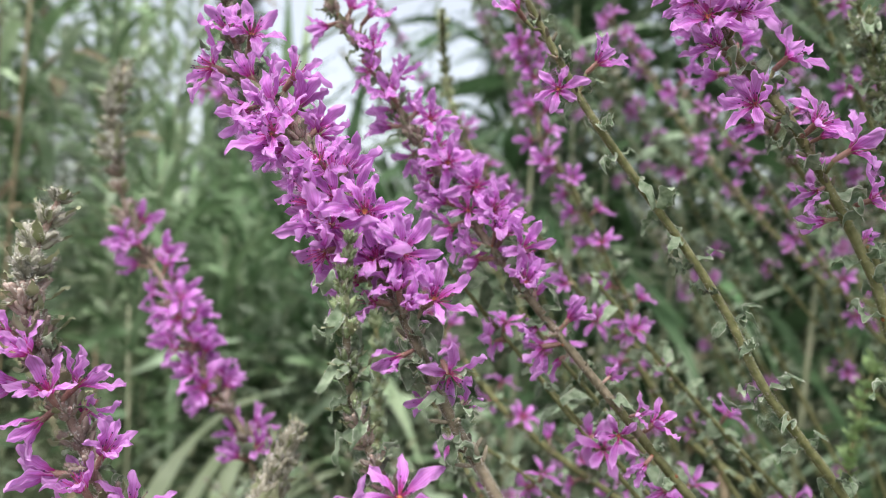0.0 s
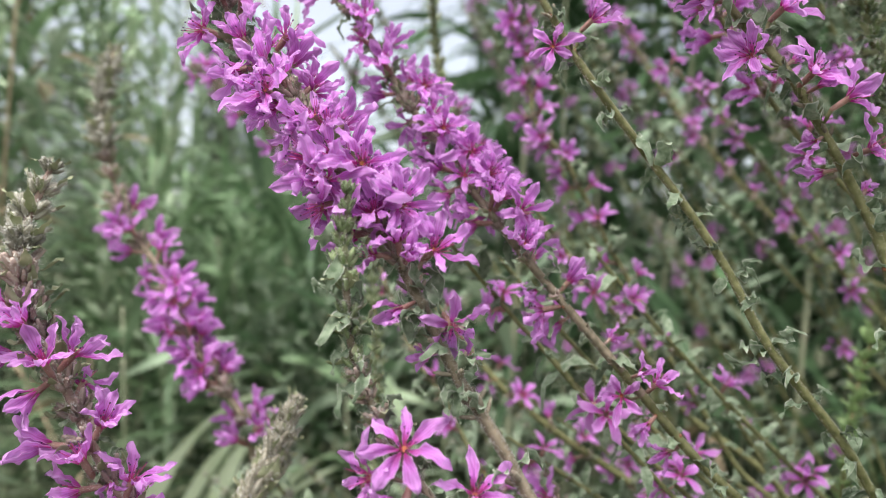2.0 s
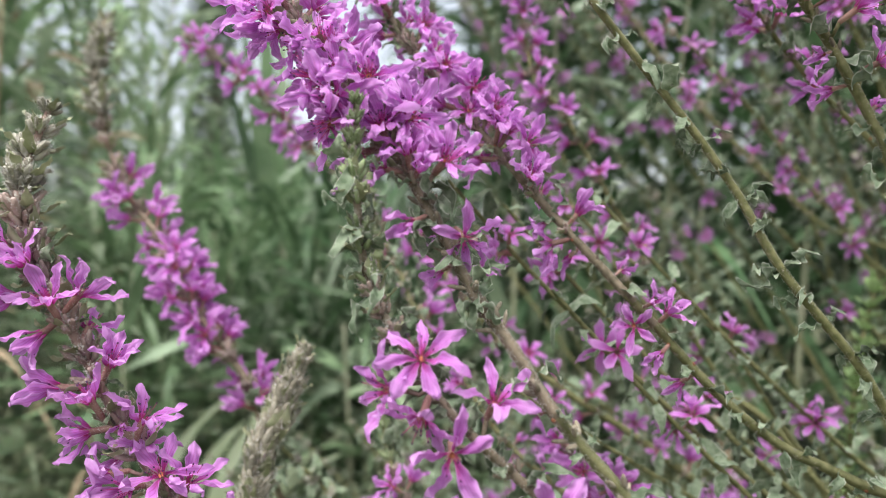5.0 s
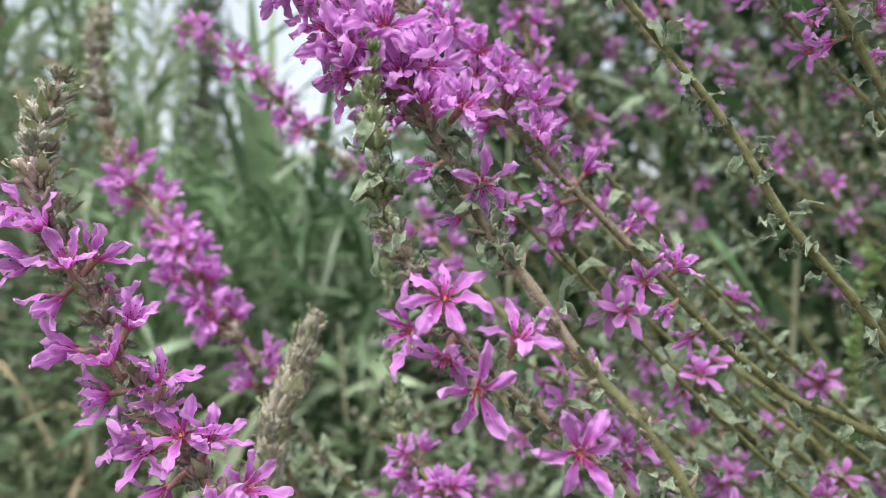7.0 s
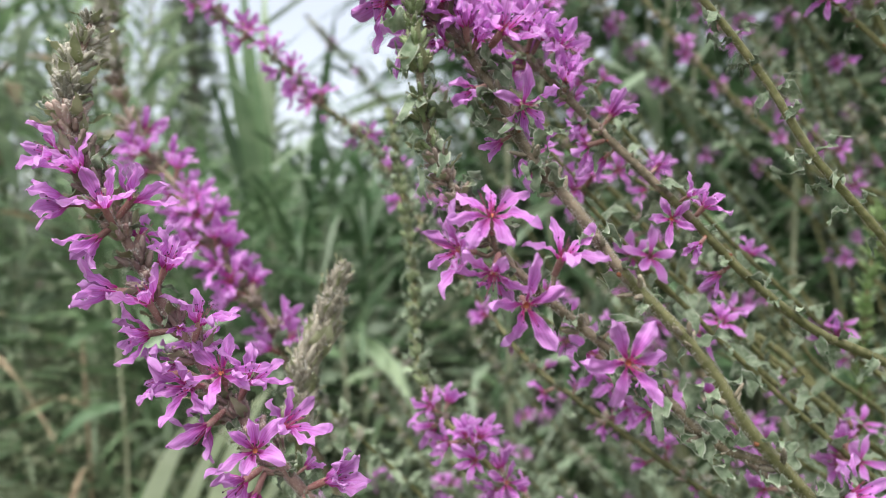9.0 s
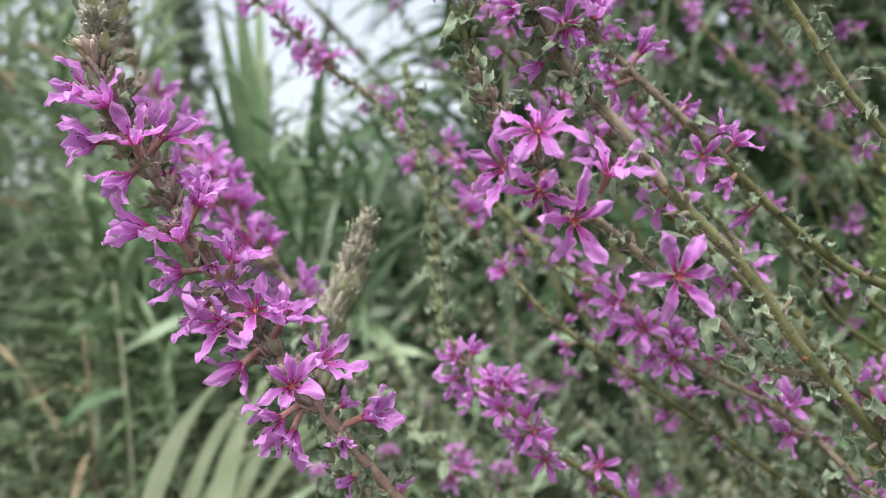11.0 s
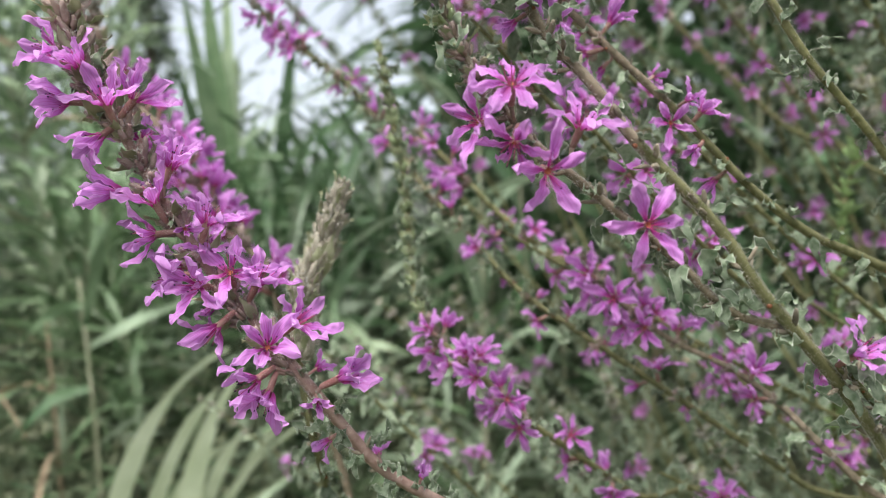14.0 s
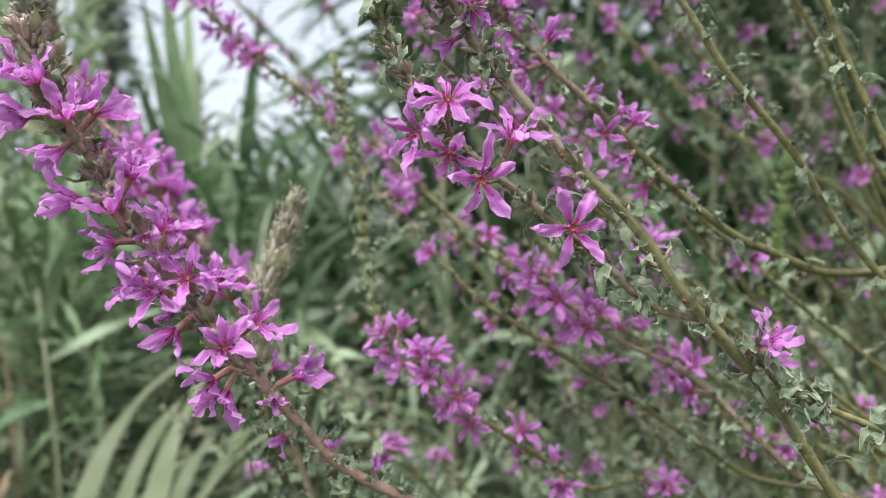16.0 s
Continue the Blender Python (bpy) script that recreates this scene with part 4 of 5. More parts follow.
random.seed(31)
MODELS = [thicket_stem(s) for s in range(5)]
FEET = []
for row in range(60):
    FEET.append((rnd(0.45, 1.75), rnd(0.46, 1.0 if row % 2 else 1.3)))
for k, (fx, fy) in enumerate(FEET):
    m = pose(fx, fy, 0, rnd(-6, 6), rnd(-8, 10), rnd(-25, 25))
    if k < 5:
        MODELS[k].matrix_basis = m
    else:
        copy_thing(MODELS[k % 5], m)


def leafy_stem(pts, seed):
    return loosestrife(pts, [(0, len(pts) - 1.2, "leaf", 0.0085, 2), (0.1, len(pts) - 2, "flower", 0.09, 1)], 0.0008, 0.0015, (STEM_GREEN, NODE), "thin leaning loosestrife stalk crowded with curled grey-green leaves", seed=400 + seed, near=False, whorl_scale=1.25, joined=True)


random.seed(35)
for k in range(5):
    x0, y0, z0 = rnd(0.0, 0.16), rnd(0.27, 0.46), rnd(0.64, 0.80)
    leafy_stem([(x0 + 0.05 * q * (1 + 0.1 * q), y0 + 0.006 * q, z0 - (0.030 + 0.003 * (k % 4)) * q - 0.002 * q * q) for q in range(5)], k)


for k, (x0, y0, z0) in enumerate([(0.000, 0.262, 0.845), (0.022, 0.285, 0.838), (0.036, 0.250, 0.806), (0.060, 0.300, 0.845)]):
    leafy_stem([(x0 + 0.030 * q * (1 + 0.05 * q), y0 + 0.004 * q, z0 - 0.034 * q) for q in range(6)], 10 + k)


def low_stem(seed):
    """A low stem of the thicket's front edge, leaning like the rest and leafy to the ground; its foot at the origin."""
    r = random.Random(seed)
    lean, top = r.uniform(0.45, 0.8), r.uniform(0.50, 0.72)
    pts = [Vector((-lean * f ** 1.3 * top, 0.02 * math.sin(6 * f + seed), top * f)) for f in (1.0, 0.9, 0.8, 0.68, 0.55, 0.4, 0.25)]
    return loosestrife(pts, [(0, 0.6, "grey", 0.010, 0), (0.2, 5.8, "leaf", 0.0052, 3), (0.9, 1.3, "flower", 0.09, 2)],
                       0.0009, 0.0018, (STEM_GREEN, NODE), "low leafy loosestrife stem leaning out of the thicket", near=False, seed=460 + seed, whorl_scale=1.3, leaf_scale=1.35, root=(0.02, 0, 0), step=0.012, joined=True)


LOW_STEMS = [low_stem(s) for s in range(4)]
random.seed(36)
for k in range(24):
    y = rnd(0.42, 0.95)
    m = pose(0.10 + rnd(0.22, 0.66) * (0.45 + 0.6 * y), y, 0, rnd(-6, 6), rnd(-8, 8), rnd(-30, 30))
    if k < 4:
        LOW_STEMS[k].matrix_basis = m
    else:
        copy_thing(LOW_STEMS[k % 4], m)


# ---- reeds ----
def reed_leaf(bm, foot, way, length, width, rise, droop, seed, mat=0, fan=False):
    r = random.Random(seed)
    ph, twist = r.uniform(0, 6), r.uniform(-1.3, 1.3)
    flat = Vector((math.cos(way), math.sin(way), 0))
    across = Vector((-math.sin(way), math.cos(way), 0))

    def shape(u, v):
        a = rise - droop * u ** 1.4
        # the midrib bends over as an arc of falling slope
        h = length * (math.sin(rise) * u - droop * 0.42 * u ** 2.4)
        o = length * (math.cos(rise) * u + 0.30 * droop * u ** 2) / (1 + 0.12 * droop)
        w = width * (0.35 + 0.65 * min(1, u * 4)) * max(0.02, 1 - u ** 1.7)
        c = across * math.cos(twist * u) + Vector((0, 0, 1)) * math.sin(twist * u)
        if fan:
            # a stiff leaf whose broad side lies in the plane of the fan
            c = flat * math.sin(a) - Vector((0, 0, 1)) * math.cos(a) + across * 0.5
        return foot + flat * o + Vector((0, 0, h)) + c * v * w / 2 + Vector((0, 0, abs(v) * w * 0.16 + 0.004 * math.sin(12 * u + ph) * v))
    blade(bm, shape, 10, 2, mat)


def reed(height, leaves, length, width, mat, seed, label, rise=(0.9, 1.25), droop=(0.9, 1.9), first=0.12, name="reed", cane_r=0.0032, joined=False):
    random.seed(500 + seed)
    thing = tagged(new(name), label, "reed", "reeds")
    bm = bmesh.new()
    bend = rnd(-0.05, 0.05)
    pts = [Vector((bend * (z / height) ** 2 * height, 0, z)) for z in [height * k / 8 for k in range(9)]]
    tube(bm, pts, [cane_r * (1 - 0.75 * k / 8) for k in range(9)], 7)
    part("cane", bm, CANE, thing)
    way = rnd(0, 6)
    whole = bmesh.new()
    for k in range(leaves):
        f = first + (0.97 - first) * k / max(1, leaves - 1)
        way += 3.1416 + rnd(-0.8, 0.8)
        bm = whole if joined else bmesh.new()
        foot = Vector((bend * f * f * height, 0, f * height))
        reed_leaf(bm, foot, way, length * rnd(0.7, 1.15) * (0.75 + 0.25 * (1 - f)), width * rnd(0.75, 1.1), rnd(*rise), rnd(*droop), seed * 50 + k)
        if not joined:
            part("leaf", bm, mat if random.random() > 0.06 else DRY, thing)
    if joined:
        part("foliage", whole, mat, thing, "", "stuff")
    else:
        whole.free()
    return thing


random.seed(77)
KINDS = [reed(1.75 + 0.12 * s, 19, 0.50, 0.054, (REED, REED_MID, REED, REED_GREY)[s % 4], s, "tall green reed with arching strap leaves", rise=(0.8, 1.25), droop=(1.0, 2.2), cane_r=0.006) for s in range(6)]
# every other kind carries the thicket's shade in its leaf colour
DEEP = [reed(1.6 + 0.15 * s, 16, 0.42, 0.034, (REED_DEEP_SHADE, REED_GREY)[s % 2], 20 + s, "tall reed with long hanging leaves, every other kind coloured dark as shade", rise=(0.7, 1.2), droop=(1.4, 2.6), cane_r=0.005) for s in range(4)]
FAR_KINDS = [reed(2.1 + 0.15 * s, 26, 0.55, 0.052, (REED, REED_GREY, REED_MID)[s % 3], 40 + s, "tall green reed in the far stand", rise=(0.8, 1.25), droop=(0.9, 2.0), joined=True, cane_r=0.007) for s in range(3)]
# leaf colour kept dark to paint the shaded gaps behind the thicket
FAR_DEEP = [reed(1.6 + 0.15 * s, 19, 0.52, 0.036, REED_DEEP_SHADE, 50 + s, "tall reed in the far stand, coloured dark as thicket shade", rise=(0.6, 1.2), droop=(1.4, 2.6), joined=True) for s in range(3)]
FEATHER = [reed(2.4, 46, 0.30, 0.050, REED, 90, "tall light green reed, its leaves in close ascending rows", rise=(0.8, 1.1), droop=(0.3, 0.9), first=0.25, cane_r=0.010, joined=True)]


def plant(models, spots):
    """Sets the models, then copies of them, at the given poses."""
    for k, m in enumerate(spots):
        if k < len(models):
            models[k].matrix_basis = m
        else:
            copy_thing(models[k % len(models)], m)


def spot_in(y0, y1, left, right, extra, s0, s1, tilt=5):
    y = rnd(y0, y1)
    return pose(rnd(left * y - extra, right * y), y, 0, rnd(-tilt, tilt), rnd(-tilt, tilt), rnd(0, 360)) @ Matrix.Scale(rnd(s0, s1), 4)


random.seed(78)
plant(KINDS, [spot_in(1.7, 2.7, -0.86, -0.405, 0.1, 0.72, 1.0) for _ in range(34)])
plant(FAR_KINDS, [spot_in(2.6, 4.6, -0.9, -0.42, 0.2, 0.8, 1.1) for _ in range(36)] + [spot_in(3.0, 4.4, -0.335, -0.20, 0.0, 0.50, 0.72, 2) for _ in range(16)] + [spot_in(3.0, 4.6, -0.56, -0.43, 0.0, 0.85, 1.1, 2) for _ in range(12)])
plant(FEATHER, [pose(-1.26, 3.15, 0, 0, 1, 40), pose(-1.36, 3.25, 0, 2, -1, 150) @ Matrix.Scale(0.95, 4), pose(-1.20, 3.3, 0, -1, 0, 250) @ Matrix.Scale(0.8, 4)])
# right side: dark-coloured reeds stand in for the shade between the stems
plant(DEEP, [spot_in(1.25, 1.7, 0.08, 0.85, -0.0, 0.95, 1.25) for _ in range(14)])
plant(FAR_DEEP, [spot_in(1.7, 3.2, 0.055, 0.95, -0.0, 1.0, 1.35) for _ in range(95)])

THIN = [reed(1.25 + 0.15 * s, 12, 0.42, 0.010, REED_GREY, 60 + s, "thin wispy reed against the sky", rise=(0.9, 1.35), droop=(0.5, 1.6), cane_r=0.002) for s in range(2)]
plant(THIN, [spot_in(2.2, 4.0, -0.24, -0.02, 0.0, 0.9, 1.25) for _ in range(9)])

# low reeds that close the view under the gap of sky
LOW = [reed(0.62 + 0.06 * s, 11, 0.40, 0.024, (REED_GREY, REED_MID)[s % 2], 30 + s, "low reed with spreading grey-green leaves", rise=(0.5, 1.15), droop=(0.5, 1.6), joined=True) for s in range(3)]
random.seed(79)
for k in range(64):
    y = rnd(1.3, 4.2)
    x = rnd(-0.40 * y, 0.12 * y)
    m = pose(x, y, 0, rnd(-6, 6), rnd(-6, 6), rnd(0, 360)) @ Matrix.Scale(rnd(0.85, 1.15), 4)
    if k < 3:
        LOW[k].matrix_basis = m
    else:
        copy_thing(LOW[k % 3], m)


MIDDLE = [reed(0.74 + 0.05 * s, 18, 0.42, 0.024, (REED_MID, REED_DEEP_SHADE, REED_GREY)[s % 3], 70 + s, "waist-high green reed with leaves in a fan", rise=(0.55, 1.2), droop=(0.4, 1.2), joined=True) for s in range(3)]
random.seed(80)
STAND = []
for k in range(96):
    y, side = rnd(1.6, 3.2), rnd(-0.44, -0.25) if k % 3 == 0 else rnd(-0.25, -0.02)
    # lowest in the middle, rising to both sides
    slope = 0.21 if side < -0.25 else 0.10 + 0.14 * max(0.0, side + 0.20) / 0.18
    STAND.append(pose(side * y, y, 0, rnd(-5, 5), rnd(-5, 5), rnd(0, 360)) @ Matrix.Scale((0.80 + slope * y) / 1.06 * rnd(0.86, 1.02), 4))
plant(MIDDLE, STAND)

# broad hanging leaves before the feather reeds, at breast height
HANGING = [reed(0.86 + 0.06 * s, 13, 0.36, 0.032, (REED_GREY, REED, REED)[s], 130 + s, "grey-green reed with broad limp leaves hanging over", rise=(0.8, 1.35), droop=(1.5, 2.5), name="broad_leaf_reed", joined=True) for s in range(3)]
random.seed(133)
STAND = []
for k in range(30):
    y = rnd(1.75, 2.6)
    STAND.append(pose(rnd(-0.74, -0.30) * y, y, 0, rnd(-6, 6), rnd(-6, 6), rnd(0, 360)) @ Matrix.Scale(rnd(0.72, 1.08), 4))
plant(HANGING, STAND)


def strap_leaf(bm, foot, tip, width, sag, seed):
    """A broad stiff leaf from foot to tip, bowed by sag of its length, its keel shallow and its margins wavy."""
    r = random.Random(seed)
    ph, foot, tip = r.uniform(0, 6), Vector(foot), Vector(tip)
    way = tip - foot
    across = Vector((way.z, 0.35 * way.length * r.choice((-1, 1)), -way.x)).normalized()
    lift = Vector((-way.z * 0.2, 0, abs(way.x) + 0.3 * way.length)).normalized()

    def shape(u, v):
        w = width * (0.45 + 0.55 * min(1, u * 3.5)) * max(0.03, 1 - max(0.0, (u - 0.35) / 0.65) ** 1.6)
        bow = lift * sag * way.length * math.sin(math.pi * u) + Vector((0, -0.5 * sag * way.length * u * u, 0))
        return foot + way * u + bow + across * v * w / 2 + Vector((0, -abs(v) * w * 0.12 + 0.004 * math.sin(11 * u + ph) * v, 0))
    blade(bm, shape, 12, 2)


def giant_reed(foot, leaves, mats, seed, label, cane_r=0.011):
    """A cane with broad strap leaves; leaves: (foot, tip, width, sag) in the world."""
    thing = tagged(new("giant_reed"), label, "reed", "giant reeds")
    base = Vector((foot[0], foot[1], 0))
    thing.location = base
    bm = bmesh.new()
    top = max(l[0][2] for l in leaves) + 0.05
    tube(bm, [Vector((0.01 * math.sin(4 * q), 0, top * q)) for q in (0, 0.3, 0.6, 1.0)], [cane_r, cane_r, 0.9 * cane_r, 0.5 * cane_r], 8)
    part("cane", bm, CANE, thing)
    for k, (a, b, width, sag) in enumerate(leaves):
        bm = bmesh.new()
        # each leaf springs from the cane
        strap_leaf(bm, Vector((foot[0] + 0.4 * (a[0] - foot[0]), foot[1], a[2])) - base, Vector(b) - base, width, sag, seed * 90 + k)
        part("leaf", bm, mats[k % len(mats)], thing)
    return thing


giant_reed((-0.504, 2.35), [
    ((-0.503, 2.35, 0.785), (-0.568, 2.33, 1.73), 0.072, 0.02), ((-0.503, 2.38, 0.803), (-0.503, 2.40, 1.76), 0.052, 0.02), ((-0.503, 2.32, 0.766), (-0.626, 2.28, 1.59), 0.058, 0.03),
    ((-0.518, 2.37, 0.748), (-0.683, 2.35, 1.37), 0.050, 0.05), ((-0.519, 2.35, 0.711), (-0.729, 2.30, 1.15), 0.056, 0.08), ((-0.521, 2.35, 0.674), (-0.659, 2.33, 0.884), 0.050, 0.10),
    ((-0.501, 2.38, 0.765), (-0.429, 2.40, 1.204), 0.045, 0.04)],
    (REED_MID, REED, REED_MID, REED_DEEP_SHADE), 1, "giant reed with broad dark upright strap leaves")
giant_reed((-0.480, 2.31), [
    ((-0.488, 2.33, 0.747), (-0.346, 2.28, 1.156), 0.056, 0.05), ((-0.493, 2.37, 0.728), (-0.264, 2.35, 1.113), 0.050, 0.06), ((-0.480, 2.32, 0.710), (-0.182, 2.30, 0.975), 0.052, 0.10),
    ((-0.483, 2.35, 0.691), (-0.167, 2.36, 0.790), 0.046, 0.12), ((-0.493, 2.38, 0.671), (-0.226, 2.40, 0.679), 0.045, 0.15), ((-0.484, 2.31, 0.656), (-0.300, 2.28, 0.538), 0.041, 0.18),
    ((-0.470, 2.32, 0.700), (-0.30, 2.25, 1.03), 0.046, 0.08), ((-0.470, 2.32, 0.700), (-0.40, 2.28, 1.12), 0.042, 0.05), ((-0.47, 2.30, 0.64), (-0.62, 2.26, 0.56), 0.042, 0.16)],
    (REED_GREY, REED_MID, REED_DEEP_SHADE), 2, "giant reed with grey-green strap leaves spreading in a fan")
giant_reed((-0.351, 2.15), [
    ((-0.351, 2.15, 0.831), (-0.248, 2.15, 1.50), 0.044, 0.02), ((-0.345, 2.15, 0.797), (-0.188, 2.12, 1.148), 0.034, 0.05), ((-0.358, 2.15, 0.815), (-0.376, 2.17, 1.121), 0.031, 0.03),
    ((-0.35, 2.15, 0.76), (-0.10, 2.10, 0.98), 0.036, 0.08), ((-0.35, 2.15, 0.74), (-0.06, 2.12, 0.84), 0.036, 0.12), ((-0.35, 2.15, 0.70), (-0.12, 2.08, 0.66), 0.036, 0.16)],
    (REED_DEEP_SHADE, REED_MID, REED_GREY), 3, "slim giant reed, one dark blade standing clear against the sky", 0.008)
giant_reed((-0.19, 1.52), [
    ((-0.17, 1.50, 0.60), (-0.026, 1.47, 0.407), 0.040, 0.16), ((-0.19, 1.52, 0.58), (-0.05, 1.50, 0.62), 0.026, 0.10), ((-0.19, 1.52, 0.55), (-0.33, 1.50, 0.60), 0.024, 0.12),
    ((-0.19, 1.52, 0.50), (0.02, 1.50, 0.50), 0.024, 0.15), ((-0.19, 1.52, 0.52), (-0.30, 1.46, 0.44), 0.026, 0.20), ((-0.19, 1.52, 0.56), (-0.08, 1.50, 0.74), 0.022, 0.05)],
    (REED, REED_GREY, REED_MID), 4, "low reed with a broad leaf bent over", 0.005)
giant_reed((-0.60, 1.37), [
    ((-0.588, 1.36, 0.580), (-0.375, 1.34, 0.662), 0.022, 0.05), ((-0.60, 1.37, 0.66), (-0.70, 1.34, 0.60), 0.024, 0.16), ((-0.60, 1.37, 0.62), (-0.53, 1.35, 0.83), 0.022, 0.04), ((-0.60, 1.37, 0.5), (-0.72, 1.33, 0.42), 0.026, 0.2)],
    (REED_GREY, REED_MID, REED_MID, REED_DEEP_SHADE), 5, "young reed with a long leaf lying across", 0.004)


def pale_clump():
    random.seed(801)
    thing = tagged(new("reed_clump"), "pale green clump of broad arching strap leaves", "reed")
    thing.location = (-0.476, 1.236, 0)
    bm = bmesh.new()
    tube(bm, [Vector((0.03 * q, 0.03 * q, 0.19 * q)) for q in (0, 0.5, 1)], [0.013, 0.011, 0.006], 7)
    part("cane", bm, CANE, thing)
    for k, (x, way, length, width, rise, droop) in enumerate([(-0.048, 0, 0.50, 0.027, 80, 0.75), (-0.004, 4, 0.42, 0.026, 80, 0.65), (0.039, -4, 0.38, 0.034, 80, 0.42), (0.042, 8, 0.35, 0.017, 65, 0.6),
                                                              (0.054, -10, 0.36, 0.022, 79, 0.65), (0.03, 2, 0.40, 0.024, 82, 0.55), (0.05, 10, 0.30, 0.018, 60, 0.9), (0.06, -6, 0.42, 0.016, 70, 0.7), (-0.02, 6, 0.36, 0.015, 74, 1.0)]):
        bm = bmesh.new()
        reed_leaf(bm, Vector((1.3 * x, 0.013 * k - 0.05, 0.153)), radians(way), 1.3 * length, 1.3 * width, radians(rise), droop, 900 + k, 0, True)
        part("leaf", bm, REED_PALE, thing)
    return thing


pale_clump()


def dry_stalk(x, y, height, seed):
    random.seed(850 + seed)
    thing = tagged(new("dry_stalk"), "dead brown reed stalk with a withered leaf", "reed")
    thing.location = (x, y, 0)
    bm = bmesh.new()
    lean = rnd(-0.05, 0.05)
    tube(bm, [Vector((lean * q * q, 0, height * q)) for q in (0, 0.25, 0.5, 0.75, 1.0)], [0.004, 0.0038, 0.0035, 0.003, 0.002], 7)
    part("cane", bm, DRY, thing)
    for q in range(3):
        bm = bmesh.new()
        reed_leaf(bm, Vector((lean * 0.3, 0, height * (0.35 + 0.2 * q))), rnd(0, 6), 0.3, 0.018, 0.4, 2.2, 860 + q + seed)
        part("leaf", bm, DRY, thing)


for k, (x, y, h) in enumerate([(-1.00, 1.60, 1.45), (-1.06, 1.66, 1.6), (-1.25, 1.75, 1.2), (-0.72, 1.5, 0.62)]):
    dry_stalk(x, y, h, k * 5)

# ---- undergrowth, ground and distance ----
random.seed(61)
verts, faces = [], []
for k in range(34000):
    y = rnd(1.32, 3.0)
    x = rnd(-1.0 * y - 0.2, 1.0 * y + 0.3)
    top = (0.62 if x < -0.1 else 0.56) * rnd(0.25, 1.0) * (0.8 + 0.35 * noise.noise(Vector((x * 4, y * 4, 0))))
    if x > 0.05:
        continue
    s = rnd(0.008, 0.024)
    a, t = rnd(0, 6.283), rnd(-0.9, 0.9)
    d = Vector((math.cos(a) * math.cos(t), math.sin(a) * math.cos(t), math.sin(t)))
    w = d.cross(Vector((0.2, 0.3, 1))).normalized() * s * 0.3
    p = Vector((x, y, top))
    i = len(verts)
    verts += [p, p + d * s * 0.5 + w, p + d * s * 1.3 - Vector((0, 0, 0.15 * s)), p + d * s * 0.5 - w]
    faces += [(i, i + 1, i + 2), (i, i + 2, i + 3)]
me = bpy.data.meshes.new("undergrowth")
me.from_pydata([tuple(v) for v in verts], [], faces)
me.materials.append(HERB)
tagged(new("undergrowth", me), "low leafy undergrowth between the stems", "undergrowth", kind="stuff")

random.seed(63)
bm = bmesh.new()
for k in range(3200):
    y = rnd(1.35, 3.2)
    x = rnd(-0.95 * y - 0.2, 0.5 * y)
    far = 0.5 + 0.5 * y / 3
    reed_leaf(bm, Vector((x, y, 0)), rnd(0, 6.283), rnd(0.35, 0.75) * far, rnd(0.008, 0.018), rnd(1.0, 1.5), rnd(0.4, 1.6), k)
me = mesh_of("grass", bm, GRASS)
tagged(new("grass", me), "dense grass blades between the reeds", "grass", kind="stuff")

bm = bmesh.new()
R = [0.0, 0.6, 1.2, 2.0, 3.2, 5.0, 9.0, 20.0, 60.0, 300.0, 1500.0]
rings = [[bm.verts.new((0, 0, 0))]]
for r in R[1:]:
    rings.append([bm.verts.new((r * math.cos(6.2832 * k / 48), r * math.sin(6.2832 * k / 48), 0.05 * min(r, 3) / 3 * noise.noise(Vector((r * math.cos(6.2832 * k / 48), r * math.sin(6.2832 * k / 48), 0))) - 0.002)) for k in range(48)])
for k in range(48):
    bm.faces.new((rings[0][0], rings[1][k], rings[1][(k + 1) % 48]))
for a, b in zip(rings[1:], rings[2:]):
    for k in range(48):
        bm.faces.new((a[k], b[k], b[(k + 1) % 48], a[(k + 1) % 48])).smooth = True
tagged(new("ground", mesh_of("ground", bm, SOIL)), "dark damp soil under the plants", "ground", kind="structure")


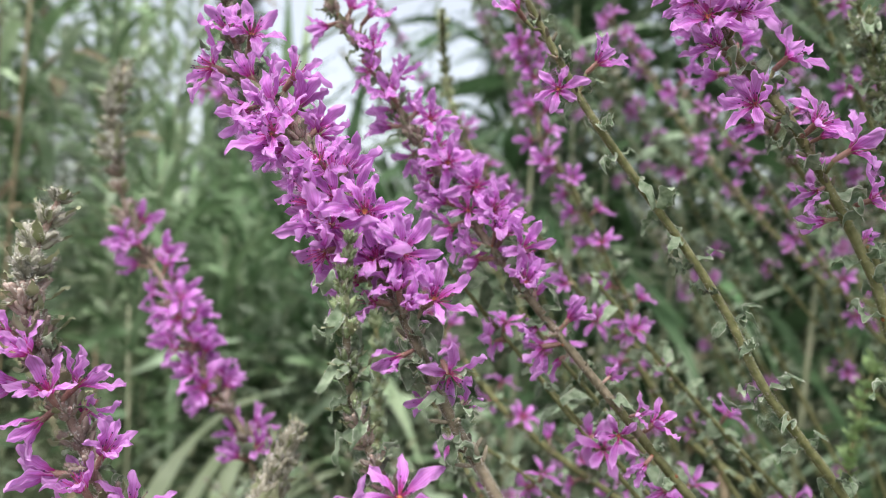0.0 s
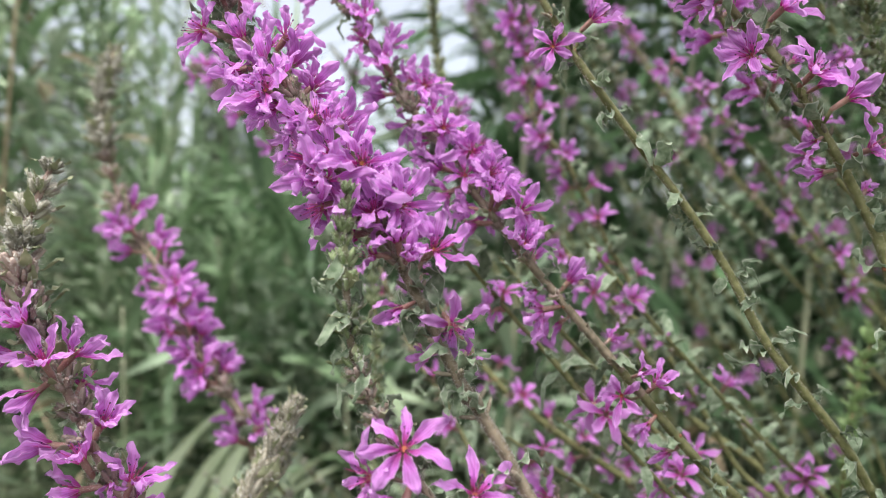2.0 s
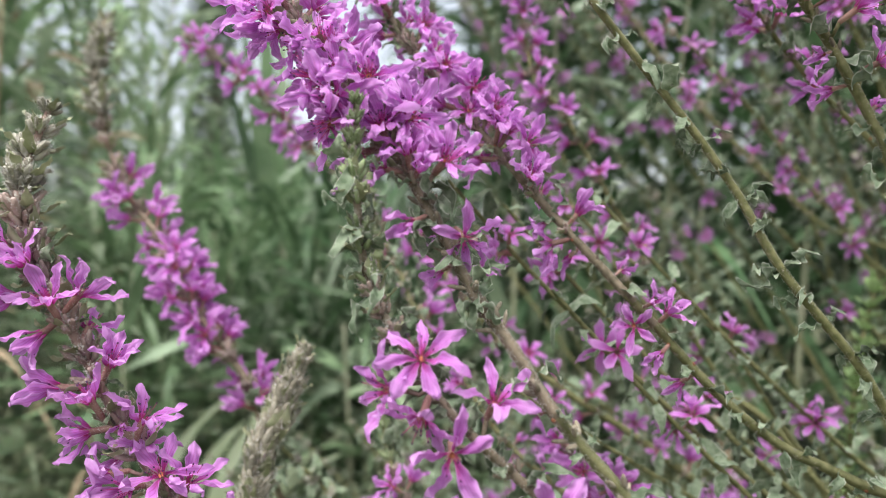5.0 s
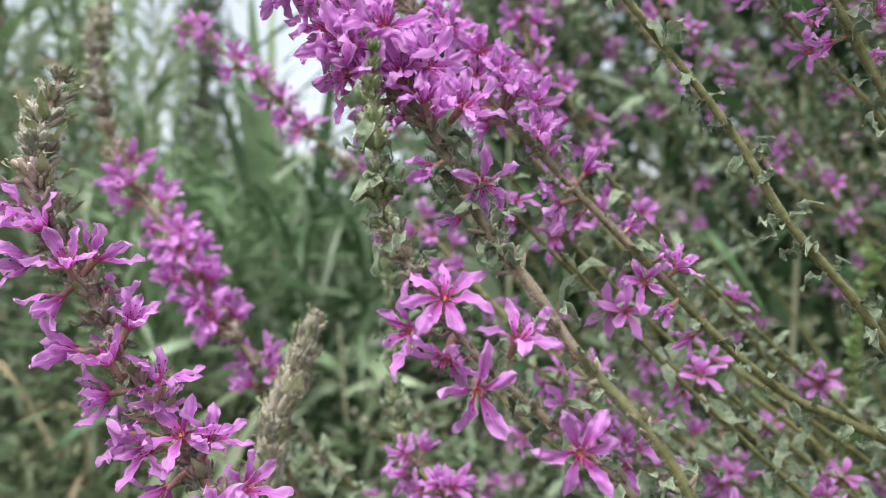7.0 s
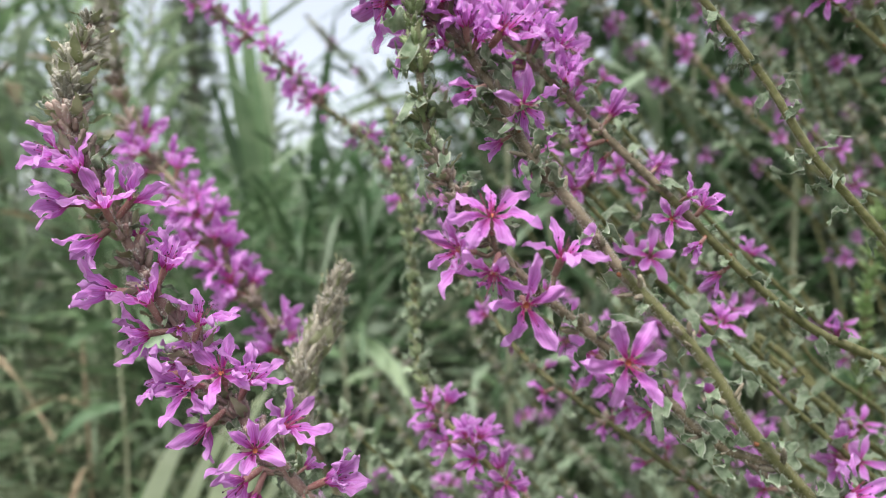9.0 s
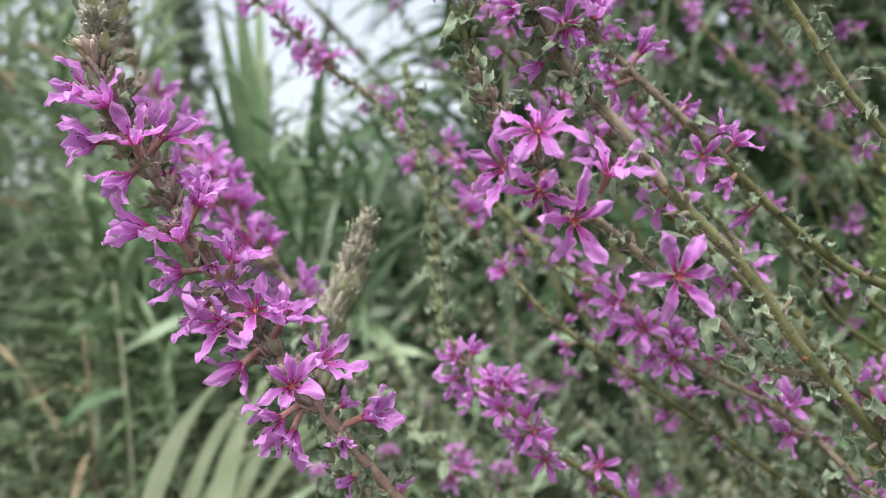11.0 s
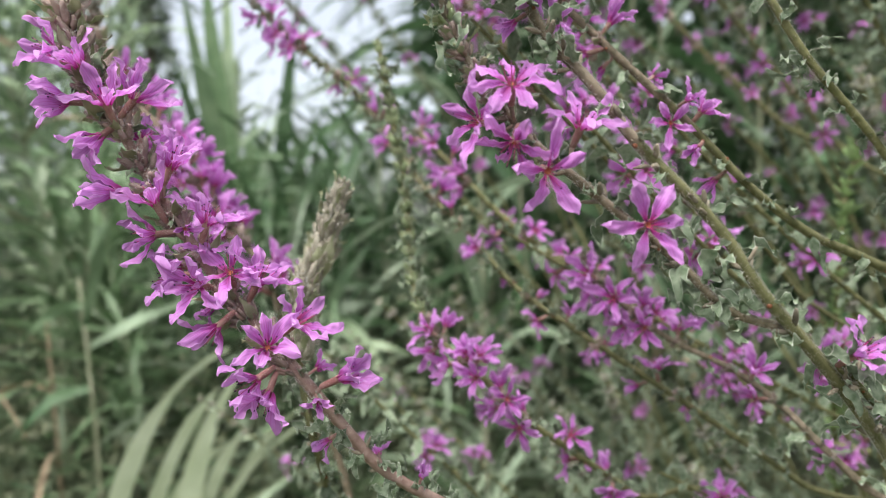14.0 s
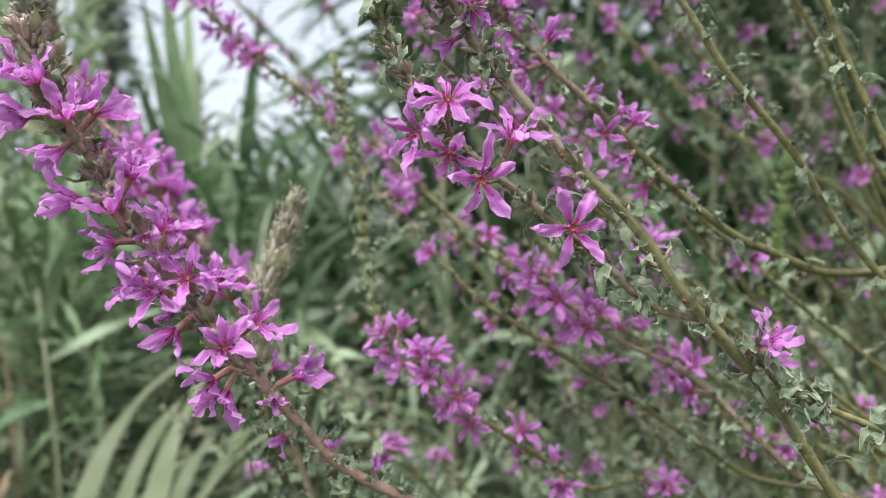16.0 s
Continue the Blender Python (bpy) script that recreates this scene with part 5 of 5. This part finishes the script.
def tree(x, y, height, width, seed, label, foot=0.12, count=2600):
    random.seed(seed)
    thing = tagged(new("tree"), label, "tree", "far trees")
    thing.location = (x, y, 0)
    bm = bmesh.new()
    tube(bm, [Vector((0.02 * z, 0, z)) for z in (0, height * 0.3, height * 0.6, height * 0.95)], [0.025 * height, 0.02 * height, 0.012 * height, 0.003 * height], 8)
    for k in range(14):
        z = height * rnd(foot + 0.05, 0.85)
        a = rnd(0, 6.28)
        o = Vector((math.cos(a), math.sin(a), 1.2)) * width * 0.3
        tube(bm, [Vector((0.02 * z, 0, z)), Vector((0.02 * z, 0, z)) + o], [0.008 * height, 0.002 * height], 5)
    part("trunk", bm, BARK, thing)
    vv, ff = [], []
    for k in range(count):
        f = rnd(foot, 1.0)
        rad = width / 2 * math.sin(math.pi * min(1, (f - foot) / (1 - foot) * 0.86 + 0.12)) * (0.75 + 0.5 * abs(noise.noise(Vector((f * 9, seed, 0)))))
        a = rnd(0, 6.283)
        q = rad * math.sqrt(rnd(0.1, 1))
        p = Vector((q * math.cos(a), q * math.sin(a), f * height))
        s = height * rnd(0.008, 0.02)
        d = Vector((rnd(-1, 1), rnd(-1, 1), rnd(-0.4, 1))).normalized()
        w = d.cross(Vector((rnd(-1, 1), rnd(-1, 1), 0.3))).normalized() * s * 0.45
        i = len(vv)
        vv += [tuple(p), tuple(p + d * s + w), tuple(p + d * 2 * s), tuple(p + d * s - w)]
        ff.append((i, i + 1, i + 2, i + 3))
    me = bpy.data.meshes.new("crown")
    me.from_pydata(vv, [], ff)
    me.materials.append(TREE_LEAF)
    child("crown", me, thing)
    return thing


tree(-5.0, 16.0, 9.0, 1.5, 901, "distant slender grey-green tree")
tree(-9.5, 18.0, 5.2, 4.0, 902, "distant bushy grey-green tree", count=4200)
tree(-14.0, 20.0, 5.6, 5.0, 903, "distant bushy grey-green tree", count=4200)
for k, (x, y, h, w) in enumerate([(2.5, 14, 7, 5), (7.0, 13, 8, 6), (12.0, 15, 8, 6), (-2.0, 24, 3.0, 5.0), (0.5, 22, 4.5, 4)]):
    tree(x, y, h, w, 910 + k, "distant dark green tree", foot=0.04, count=4200)
